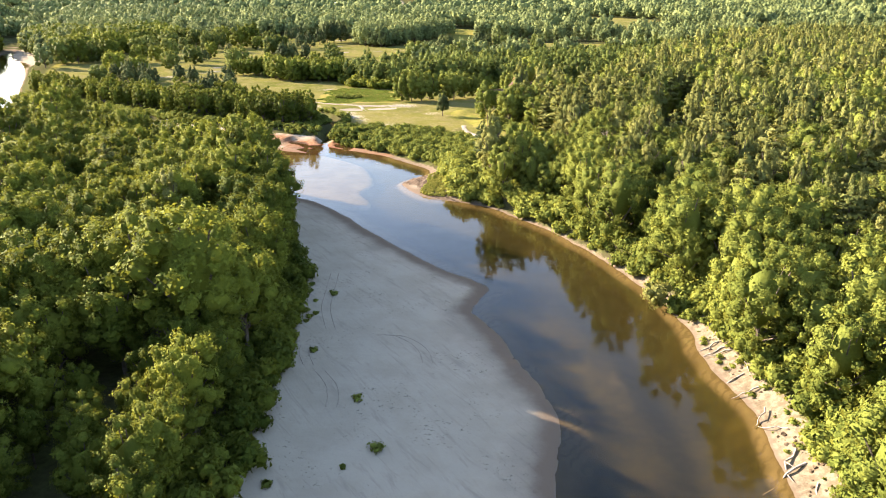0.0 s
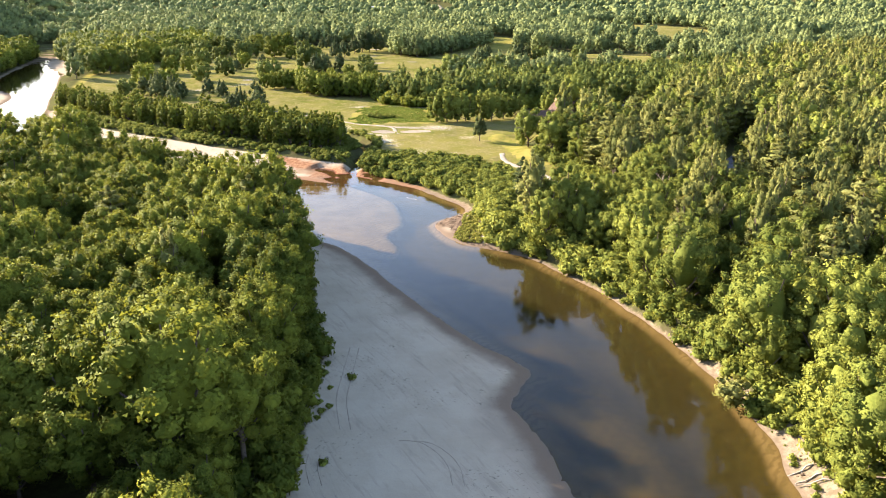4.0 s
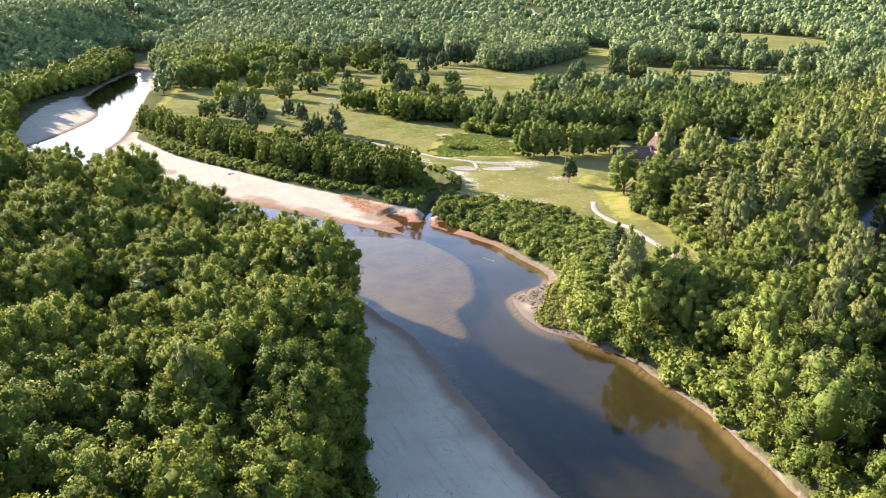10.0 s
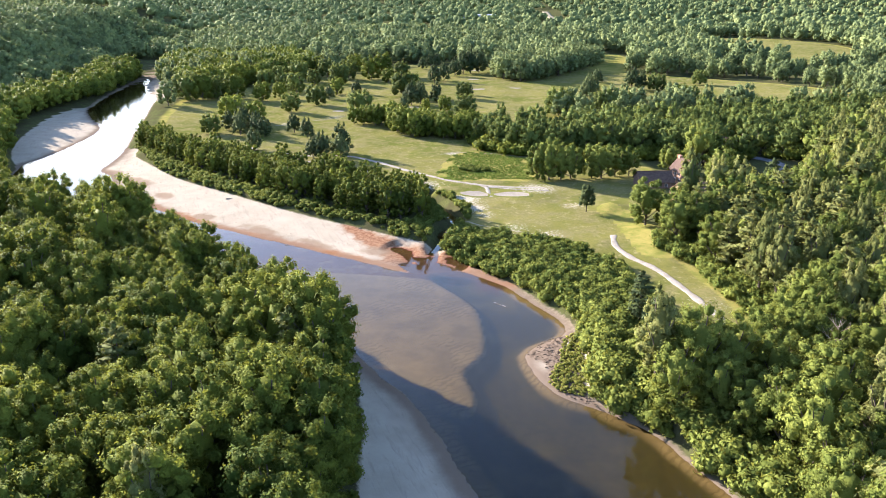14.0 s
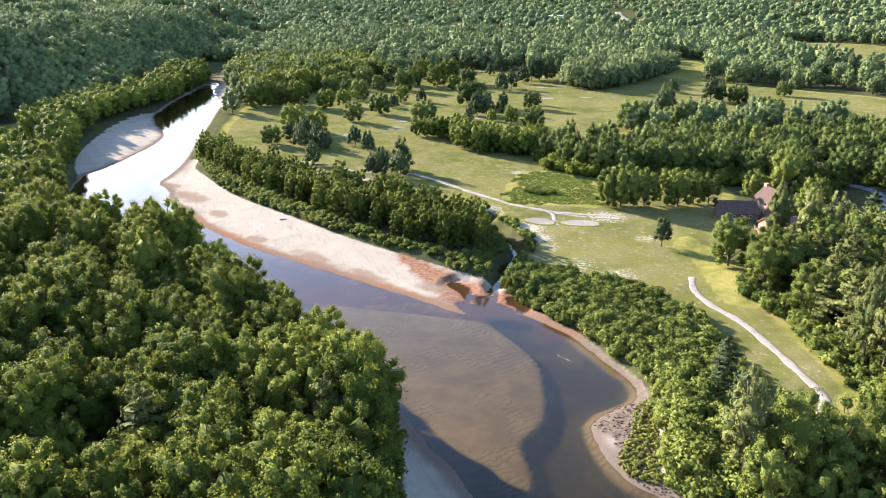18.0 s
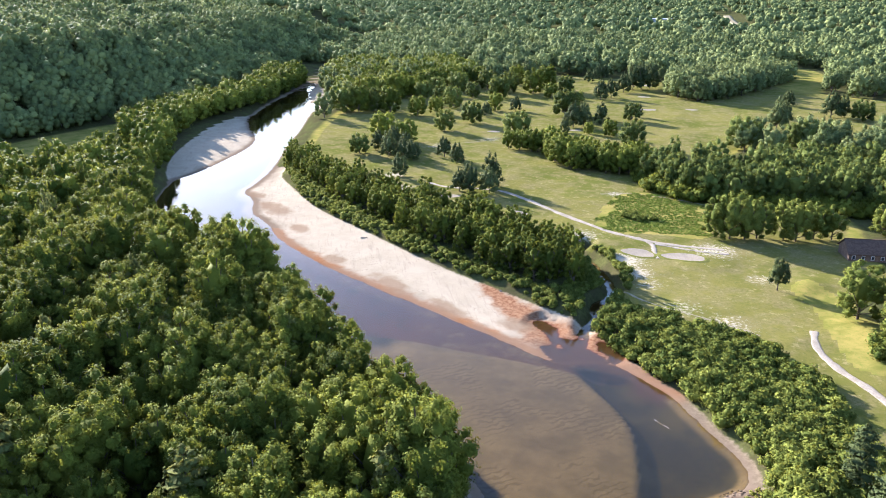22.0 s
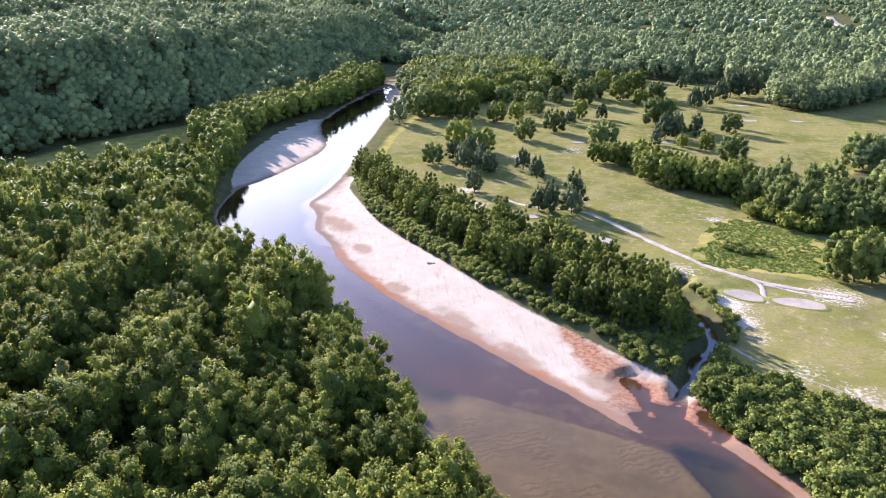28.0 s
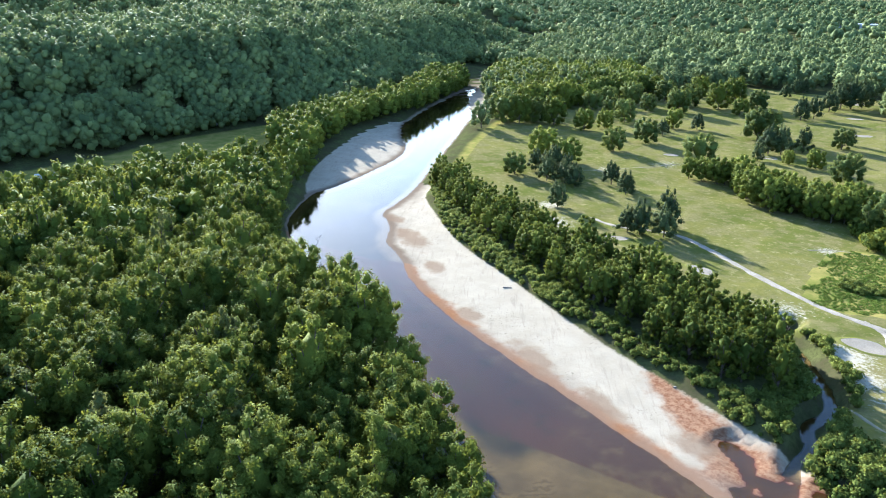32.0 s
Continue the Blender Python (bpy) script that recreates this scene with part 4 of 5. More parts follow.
# wood on the right bank: broadleaves by the water, pines behind
x, y, z = scatter(RIGHT_WOOD, 7.4, 111, lambda x, y, s: (s["dg"] < -1) & (s["dw"] > 3.2 + 2.0 * (y < 122)))
front = (x < 135 - 0.15 * (y - 100)) & (y > 66) & (y < 330)
piney = (np.random.RandomState(5).uniform(size=len(x)) < np.clip((x - 55 + 0.22 * (y - 150)) / 50, 0.06, 0.5))
p = rows3(x[front & ~piney], y[front & ~piney], z[front & ~piney])
planted(BANK_TREES, [LEAF_BANK] * 5, "broadleaf_tree", p[:300], 112, "bright green broadleaf tree on the wooded river bank", "tree", "river bank trees", (0.75, 1.15))
massed("bank_wood", THIN_BANK, [LEAF_BANK, BARK], p[300:], 113, "green broadleaf wood above the river bank", "wood", (0.75, 1.15))
p = rows3(x[front & piney], y[front & piney], z[front & piney])
planted(PINES, [NEEDLE] * 4, "white_pine", p[:200], 114, "tall grey-green white pine among broadleaf trees", "tree", "white pines", (0.75, 1.1))
massed("pine_wood", THIN_PINES, [NEEDLE, BARK], p[200:], 115, "grey-green white pine wood above the river", "wood", (0.75, 1.1))
back = ~front & (y > 95) & (x < 60 + 0.62 * y) & ((x < 230) | (y > 420))
far_off = np.hypot(x, y - 100) > 330
q = back & ~piney & ~far_off
massed("upland_wood", MID_TREES, [LEAF_BANK, BARK], rows3(x[q], y[q], z[q]), 116, "broadleaf wood on the rising ground", "wood", (0.8, 1.2))
q = back & ~piney & far_off
massed("upper_wood", LOW_TREES, [LEAF_BANK], rows3(x[q], y[q], z[q]), 120, "broadleaf wood far up the rising ground", "wood", (0.8, 1.2))
massed("upland_pines", MID_PINES, [NEEDLE, BARK], rows3(x[back & piney], y[back & piney], z[back & piney]), 117, "pine wood on the rising ground", "wood", (0.8, 1.15))

# belt of trees between the long bar and the grass
x, y, z = scatter(BAND_WOOD, 6.0, 121)
planted([broadleaf(130 + s, tall=15.5 + s, wide=4.1, low=0.03, lobes=32, leaves=3000, size=0.40, core=0.8) for s in range(4)], [LEAF_MAPLE] * 4, "belt_tree", rows3(x, y, z), 122,
        "dark green broadleaf tree in the belt along the sand bar", "tree", "tree belt", (0.52, 0.80))
x, y, z = scatter(LEFT_BELT, 8.0, 123)
massed("far_bank_belt", LOW_TREES, [LEAF_MAPLE], rows3(x, y, z), 124, "belt of trees along the far river bank", "wood", (0.8, 1.15))
x, y, z = scatter(DARK_WOOD, 8.0, 125)
massed("golf_wood", MID_TREES + MID_PINES[:1], [LEAF_DARK, BARK], rows3(x, y, z), 126, "dark green wood between two fairways", "wood", (0.72, 1.02))
x, y, z = scatter([(-81, 769), (-69, 747), (-48, 762), (-23, 810), (-7, 859), (12, 950), (-30, 965), (-70, 890), (-92, 815)], 8.5, 220)
massed("north_wood", MID_TREES, [LEAF_FAR_HAZED, BARK], rows3(x, y, z), 230, "clump of green trees between fairways", "wood", (0.85, 1.35))
x, y, z = scatter([(-70, 466), (-52, 446), (-28, 434), (36, 438), (60, 430), (104, 446), (100, 460), (56, 446), (30, 454), (-26, 450), (-46, 462), (-62, 480)], 4.0, 129, lambda x, y, s: s["dg"] < 6)
massed("golf_wood_edge", [only(c) for c in SHRUBS], [LEAF_MAPLE], rows3(x, y, z), 130, "dense green growth at the foot of the golf course wood", "shrubs", (1.3, 2.6), 0.3)
x, y, z = scatter(HEDGE, 6.0, 127)
massed("ditch_trees", MID_TREES, [LEAF_MAPLE, BARK], rows3(x, y, z), 128, "thicket of trees along a ditch in the grass", "wood", (0.5, 0.9))

# shrubs
x, y, z = scatter(SHRUB_BANK, 2.4, 131, lambda x, y, s: s["dw"] > 3.4)
p = rows3(x, y, z)
massed("bank_shrubs", [only(c) for c in SHRUBS], [LEAF_SHRUB], p, 132, "thick bright green shrubs above the sandy bank", "shrubs", (0.7, 1.35), 0.2)
x, y, z = scatter(SHRUB_STRIP, 2.4, 133, lambda x, y, s: (s["dw"] > 3) & (s["iron"] < 0.3))
massed("bar_shrubs", [only(c) for c in SHRUBS], [LEAF_SHRUB], rows3(x, y, z), 134, "low green shrubs along the back of the sand bar", "shrubs", (0.4, 0.95), 0.2)

x, y, z = scatter([(43, -60), (44, 76), (46, 100), (45, 130), (41, 146), (31, 178), (18, 200), (7, 211), (2, 216), (1.5, 224), (1.5, 240), (10, 244), (16, 232), (24, 210), (40, 186), (52, 150), (55, 100), (53, -60)],
                  2.0, 135, lambda x, y, s: (s["dw"] > 1.1 + 3.3 * (y < 122)) & (s["gravel"] < 0.6) & (s["dg"] < -1))
massed("bank_fringe", [only(c) for c in SHRUBS], [LEAF_BANK], rows3(x, y, z), 136, "young green growth at the foot of the bank trees", "shrubs", (0.5, 1.7), 0.2)

x, y, z = scatter([(-66, 300), (-38, 300), (-36, 340), (-44, 392), (-72, 392), (-74, 350)], 1.8, 137, lambda x, y, s: (s["brook"] > -8) & (s["brook"] < -2.8) & (s["dg"] < 1) & (s["dw"] > 5) & (s["iron"] < 0.3) & (y > 303))
massed("creek_shrubs", [only(c) for c in SHRUBS], [LEAF_SHRUB], rows3(x, y, z), 138, "green shrubs along both sides of a creek", "shrubs", (0.3, 0.95), 0.2)

x, y, z = scatter([(21, 306), (31, 290), (37, 268), (41, 254), (47, 250), (52, 262), (46, 290), (42, 330), (34, 330), (27, 318)], 2.6, 139, lambda x, y, s: s["dg"] < -0.5)
massed("path_shrubs", [only(c) for c in SHRUBS], [LEAF_SHRUB], rows3(x, y, z), 140, "thick green shrubs beside the cart path", "shrubs", (0.7, 1.6), 0.2)
TUFTS = [shrub_crown(190 + s, 1.5, 1.0, 2, 36, 0.5) for s in range(3)]
r = np.random.RandomState(153)
x, y = r.uniform(-66, -20, 6500), r.uniform(382, 442, 6500)
ok = reach(curve(SCRUB), x, y) + 5 * waves(x, y, 16, 33) > 2.5
x, y = x[ok], y[ok]
z = survey(x, y)["z"]
massed("meadow_growth", [only(c) for c in TUFTS], [LEAF_MEADOW], rows3(x, y, z), 154, "lush green weeds in a patch of unmown meadow", "weeds", (0.22, 0.48), 0.2)
x, y, z = scatter([(-7, 219), (1, 215), (1.5, 226), (0.5, 234), (-0.5, 243), (-4, 244), (-5, 230)], 0.85, 151)
massed("spit_grass", [only(c) for c in SHRUBS], [LEAF_DRY], rows3(x, y, z), 152, "yellow-green grass tufts on the gravel spit", "grass", (0.14, 0.34), 0.05)

# far woods
def far_wood(n, x0, x1, y0, y1, seed, keep):
    r = np.random.RandomState(seed)
    x, y = r.uniform(x0, x1, n), r.uniform(y0, y1, n)
    s = survey(x, y)
    ok = (s["dg"] < -5) & (s["dm"] < -1.5) & (s["dw"] > 10) & keep(x, y, s)
    return rows3(x[ok], y[ok], s["z"][ok])


FAR_ROAD = curve([(-58, 1950), (-85, 2150), (-118, 2400), (-150, 2700)], False)
hold = [curve(q, n=1) for q in (BANK_WOOD_LEFT, RIGHT_WOOD, BAND_WOOD, DARK_WOOD, LEFT_BELT, GOLF)]


def outside(x, y, s):
    return (np.max([reach(q, x, y) for q in hold], 0) < 1) & (waves(x, y, 150, 31) < 0.85)


massed("hill_wood", HILL_TREES, [LEAF_FAR_HAZED], far_wood(5600, -800, -380, 150, 1000, 141, lambda x, y, s: (s["hill"] > 2) & outside(x, y, s)), 142,
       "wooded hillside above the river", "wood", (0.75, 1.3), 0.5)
massed("hilltop_wood", HILL_TREES, [LEAF_FAR_HAZED], far_wood(3600, -1250, -380, 60, 1400, 149, lambda x, y, s: (s["hill"] > 2) & ((x < -790) | (y > 990)) & outside(x, y, s)), 150,
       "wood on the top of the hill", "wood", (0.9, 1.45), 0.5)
massed("fairway_side_wood", MID_TREES + MID_PINES[:1], [LEAF_FAR_HAZED, BARK], far_wood(1500, -420, 560, 540, 900, 243, lambda x, y, s: (s["hill"] < 6) & outside(x, y, s)), 244,
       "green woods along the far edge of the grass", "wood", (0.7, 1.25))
massed("plain_wood", HILL_TREES, [LEAF_FAR_HAZED], far_wood(3900, -640, 680, 900, 1500, 143, lambda x, y, s: (s["hill"] < 6) & outside(x, y, s)), 144,
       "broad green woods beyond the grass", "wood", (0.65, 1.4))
massed("distant_woods", DOMES, [LEAF_FAR_HAZED], far_wood(9000, -2300, 2300, 1450, 4300, 145, lambda x, y, s: (np.abs(x + 300) < 0.75 * y) & (reach(FAR_ROAD, x, y, False) > 34)), 146,
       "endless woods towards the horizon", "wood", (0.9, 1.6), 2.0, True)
massed("distant_hills", DOMES, [LEAF_FAR_HAZED], far_wood(4500, -2400, -500, 250, 2600, 147, lambda x, y, s: (s["hill"] > 0) & ((x < -1230) | (y > 1380))), 148,
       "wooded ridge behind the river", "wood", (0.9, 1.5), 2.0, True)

# ---- trees on the golf course ----
GOLF_BROAD = [broadleaf(150 + s, tall=15, wide=6.0 + 0.4 * s, low=0.02, lobes=34, leaves=3000, size=0.42, core=0.8) for s in range(4)]
GOLF_PINES = [fluffy_pine(160 + s, wide=5.2 + 0.5 * s, top=0.62 + 0.08 * s) for s in range(3)]


def on_ground(pairs):
    return [(x, y, height(x, y)) for x, y in pairs]


def sized(rows, tall=15.0):
    """Places with the height of each tree."""
    return [(x, y, height(x, y), h / tall) for x, y, h in rows]


RIVER_PINES = [(-208, 482, 11), (-203, 493, 12), (-193, 466, 12), (-184, 467, 11), (-177, 463, 11), (-168, 429, 11), (-166, 479, 11), (-153, 465, 11), (-199, 478, 12), (-188, 477, 12)]
TRIO_PINES = [(-131, 414, 10), (-126, 414, 13), (-121, 428, 15), (-118, 417, 11)]
FAIRWAY_PINES = [(-191, 614, 10), (-180, 647, 11), (-124, 597, 16), (-118, 600, 16), (-109, 612, 14), (-124, 574, 9), (-134, 730, 16), (-128, 744, 16), (-125, 785, 16), (-121, 809, 21),
                 (-114, 811, 23), (-108, 823, 22), (-169, 845, 12), (-169, 883, 13), (-164, 890, 13), (-91, 653, 9), (-1, 637, 17), (1, 689, 15), (7, 753, 12), (3, 660, 15), (34, 704, 18), (41, 710, 16)]
MEADOW_TREES = [(-219, 510, 17), (-202, 506, 14), (-196, 550, 14), (-190, 583, 15), (-194, 642, 14), (-230, 614, 13), (-237, 597, 15), (-229, 644, 17), (-262, 604, 20), (-294, 591, 21),
                (-284, 596, 21), (-278, 607, 18), (-109, 575, 8), (-95, 572, 11), (-77, 546, 16), (9, 574, 16), (16, 577, 18), (23, 583, 15), (30, 591, 16), (53, 697, 15), (65, 639, 14), (72, 641, 12)]
GROVE_TREES = [(-270, 681, 15), (-269, 709, 16), (-257, 725, 19), (-235, 702, 14), (-214, 709, 19), (-216, 740, 19), (-196, 747, 22), (-194, 782, 23), (-174, 724, 13), (-290, 674, 22),
               (-287, 694, 18), (-332, 742, 20), (-345, 737, 21), (-357, 733, 20), (-250, 668, 14), (-305, 640, 20), (-318, 668, 20), (-243, 760, 18), (-228, 800, 19), (-262, 790, 18), (-300, 730, 18), (-170, 757, 16)]
DARK_ROUND = [(-146, 544, 17), (-139, 633, 20), (-135, 640, 19), (-19, 566, 19), (-93, 636, 13), (92, 749, 13), (-212, 468, 12)]
ROW_TREES = [(-21, 391, 16), (-16, 390, 18), (-11, 392, 16), (-7, 395, 15), (2, 398, 15), (6, 397, 16), (12, 402, 14), (18, 404, 13)]
HOUSE_TREES = [(20, 328, 17), (29, 318, 16), (36, 319, 15), (45, 322, 20), (55, 335, 12), (62, 345, 13), (36, 417, 13), (50, 428, 20), (52, 388, 14), (57, 402, 15), (76, 367, 12), (33, 337, 9), (57, 437, 14), (65, 441, 12), (73, 446, 11)]
planted(GOLF_PINES, [NEEDLE_DARK] * 3, "golf_pine", sized(RIVER_PINES + TRIO_PINES + FAIRWAY_PINES), 171, "dark green pine standing on mown grass", "tree", "golf course pines")
planted(GOLF_BROAD, [LEAF_MAPLE, LEAF_DARK] * 2, "golf_tree", sized(MEADOW_TREES + GROVE_TREES), 172, "round green broadleaf tree standing on mown grass", "tree", "golf course trees")
planted(GOLF_BROAD[2:], [LEAF_DARK] * 2, "fairway_tree", sized(DARK_ROUND), 182, "dense dark green tree alone between two fairways", "tree", "fairway trees")
planted([broadleaf(155 + s, tall=15, wide=4.8, low=0.03, lobes=40, leaves=3600, size=0.42, core=0.8) for s in range(3)], [LEAF_SHRUB] * 3, "row_tree", sized(ROW_TREES + HOUSE_TREES), 183,
        "bright green broadleaf tree beside the houses and bunkers", "tree", "trees by the houses")
planted([fluffy_pine(180, 10.5, 3.3, 0.14, 24, 2200, 0.38, 0.55)], [NEEDLE_DARK], "young_tree", on_ground([(0, 344)]), 173,
        "small dark tree alone on a fairway", "tree", "", (0.95, 1.0))
planted([white_pine(181, tall=20, wide=5.6, low=0.08, tiers=11, arms=8, tufts=30, size=0.6)], [NEEDLE_DARK], "bank_pine", on_ground([(13, 246), (16, 233), (71, 379)]), 174,
        "dark conifer rising above the bank shrubs", "tree", "bank conifers", (0.66, 0.76))
x, y, z = scatter([(-300, 648), (-332, 640), (-420, 770), (-430, 880), (-330, 900), (-270, 800)], 8.0, 177)
massed("river_grove", LOW_TREES, [LEAF_MAPLE], rows3(x, y, z), 178, "riverside grove at the bend of the river", "wood", (0.85, 1.15))
x, y, z = scatter([(-58, 401), (-56, 408), (-48, 409), (-44, 404), (-50, 400)], 2.6, 179)
massed("scrub", [only(c) for c in SHRUBS[:3]], [LEAF_SHRUB], rows3(x, y, z), 180, "low green bushes clumped in a patch of rough grass", "shrubs", (0.6, 1.0), 0.3)


# ---- paths, roads and bunkers ----
def ribbon(name, points, width, mat, label, category, lift=0.07, wander=0.25):
    """A track that lies on the ground, with a worn, wavering edge."""
    line = curve(points, False, 8)
    way = unit(np.gradient(line, axis=0))
    side = np.stack([-way[:, 1], way[:, 0]], 1)
    r = np.random.RandomState(len(points))
    verts, cols = [], np.array([-0.5, -0.25, 0.0, 0.25, 0.5])
    for k, (p, s) in enumerate(zip(line, side)):
        w = width * (1 + wander * math.sin(0.9 * k + 1) * 0.5 + r.uniform(-0.5, 0.5) * wander)
        verts.append(p + cols[:, None] * w * s)
    flat = np.vstack(verts)
    z = survey(flat[:, 0], flat[:, 1])["z"] + lift + np.tile([-0.12, 0.0, 0.03, 0.0, -0.12], len(line))
    top = np.column_stack([flat, z])
    low = top - (0, 0, 0.3)
    n, m = len(line), len(cols)
    c = (np.arange(n - 1)[:, None] * m + np.arange(m - 1)[None]).ravel()
    faces = [np.stack([c, c + 1, c + m + 1, c + m], 1)]
    e = np.arange(n - 1) * m
    faces.append(np.stack([e + n * m, e, e + m, e + m + n * m], 1))
    e = e + m - 1
    faces.append(np.stack([e, e + n * m, e + m + n * m, e + m], 1))
    return tagged(mesh_object(name, np.vstack([top, low]), np.vstack(faces), mat, smooth=True), label, category, kind="structure")


WORN = plain_material("worn_turf", (0.20, 0.175, 0.11), (0.25, 0.22, 0.15), 0.5, 0.95, 0.3)
ribbon("cart_path_long", [(-150, 424), (-136, 419), (-118, 423), (-107, 419), (-89, 404), (-62, 384), (-47, 377), (-34, 375), (-17, 376)], 2.9, TRACK, "pale gravel cart path across the grass", "path")
ribbon("cart_path_near", [(9, 316), (9.5, 306), (14, 296), (21, 286), (27, 272), (31, 260), (34, 250), (31, 242), (29, 237)], 2.7, TRACK, "pale gravel cart path along the trees", "path")
ribbon("cart_path_spur", [(-47, 378), (-41, 373), (-39, 366), (-37, 359)], 2.0, TRACK, "short worn spur of the cart path", "path", 0.08)
ribbon("cart_path_loop", [(-40, 374), (-30, 372), (-22, 371), (-15, 372)], 1.5, TRACK, "worn sandy strip beside two bunkers", "path", 0.09, 0.8)
ribbon("worn_track", [(-196, 492), (-180, 505), (-165, 524), (-150, 545), (-130, 548)], 1.1, WORN, "narrow worn track on the grass", "path", 0.06, 0.9)
ribbon("scrub_track", [(-72, 434), (-62, 440), (-45, 438), (-30, 434), (-20, 428)], 1.0, WORN, "narrow worn track beside the scrub", "path", 0.06, 0.9)
ribbon("driveway", DRIVE, 6.0, ASPHALT, "grey asphalt drive between trees", "road", 0.08, 0.05)
ribbon("lane", LANE, 6.5, ASPHALT, "grey asphalt lane in the wood", "road", 0.16, 0.05)
ribbon("bank_lip", [(-46, 331), (-37, 321), (-24, 315.5), (-12, 312), (-4, 308)], 1.1, WORN, "sandy worn edge of the fairway", "path", 0.06, 0.9)
TURF = plain_material("bunker_lip_turf", (0.11, 0.115, 0.028), (0.15, 0.145, 0.042), 0.4, 0.95, 0.3)


def bunker(x, y, rx, ry, turn, seed):
    """A dished bed of sand with a turf lip round it."""
    r = np.random.RandomState(seed)
    n, rings = 28, (0.0, 0.35, 0.7, 0.92, 1.0)
    t = np.arange(n) * 2 * np.pi / n
    wob = 1 + 0.10 * np.sin(2 * t + r.uniform(0, 6)) + 0.07 * np.sin(3 * t + r.uniform(0, 6)) + 0.03 * np.sin(7 * t)
    ca, sa = math.cos(radians(turn)), math.sin(radians(turn))
    base = height(x, y)

    def ring(f, z):
        u, v = f * rx * wob * np.cos(t), f * ry * wob * np.sin(t)
        px, py = x + u * ca - v * sa, y + u * sa + v * ca
        return np.column_stack([px, py, np.maximum(survey(px, py)["z"] + z, base - 0.2 + z)])

    bed = np.vstack([ring(f, 0.09 + 0.10 * f * f) for f in rings])
    k = np.arange(n)
    quads_of = [np.stack([a * n + k, a * n + (k + 1) % n, (a + 1) * n + (k + 1) % n, (a + 1) * n + k], 1) for a in range(4)]
    lip = np.vstack([ring(0.97, 0.12), ring(1.02, 0.22), ring(1.12, 0.18), ring(1.3, -0.05)])
    thing = tagged(new("sand_bunker"), "oval golf bunker of pale sand with a turf lip", "bunker", "golf bunkers")
    mesh_object("sand_bed", bed, np.vstack(quads_of), PALE_SAND, smooth=True, parent=thing)
    mesh_object("turf_lip", lip, np.vstack(quads_of[:3]), TURF, smooth=True, parent=thing)


for k, (bx, by, rx, ry, turn) in enumerate([(-44, 362, 5.6, 3.7, 5), (-29, 363, 6.6, 3.9, 8), (-132, 405, 4.8, 2.8, 25), (-96, 391, 5.0, 2.6, -20), (-121, 586, 5, 4, 0), (-90, 690, 6, 4, 10),
                                            (-104, 762, 6, 4, 0), (-150, 700, 5, 4, 0), (-60, 704, 5, 4, 0), (-166, 560, 4, 3, 0), (-112, 842, 7, 5, 0)]):
    bunker(bx, by, rx, ry, turn, k)

# ---- houses ----
ROOF_DARK = plain_material("dark_brown_shingle", (0.085, 0.058, 0.044), (0.120, 0.084, 0.064), 1.2, 0.9, 0.4)
ROOF_TAN = plain_material("tan_shingle", (0.17, 0.105, 0.080), (0.21, 0.135, 0.105), 1.2, 0.9, 0.4)
WALL_BROWN = plain_material("brown_clapboard", (0.15, 0.10, 0.075), (0.19, 0.135, 0.10), 0.8, 0.85, 0.3)
WALL_TAN = plain_material("tan_clapboard", (0.25, 0.155, 0.105), (0.30, 0.19, 0.13), 0.8, 0.85, 0.3)
WHITE_PAINT = plain_material("white_paint", (0.72, 0.72, 0.70), (0.80, 0.80, 0.78), 0.8, 0.6, 0.1)
BRICK = plain_material("chimney_brick", (0.34, 0.17, 0.11), (0.40, 0.22, 0.15), 2.0, 0.9, 0.4)
gm = Nodes("window_glass")
GLASS = gm.done(gm.principled((0.03, 0.035, 0.04), 0.08, None, 0.0, 0.8))


def box(x0, y0, z0, x1, y1, z1):
    v = np.array([(x0, y0, z0), (x1, y0, z0), (x1, y1, z0), (x0, y1, z0), (x0, y0, z1), (x1, y0, z1), (x1, y1, z1), (x0, y1, z1)], float)
    return v, np.array([(0, 3, 2, 1), (4, 5, 6, 7), (0, 1, 5, 4), (1, 2, 6, 5), (2, 3, 7, 6), (3, 0, 4, 7)])


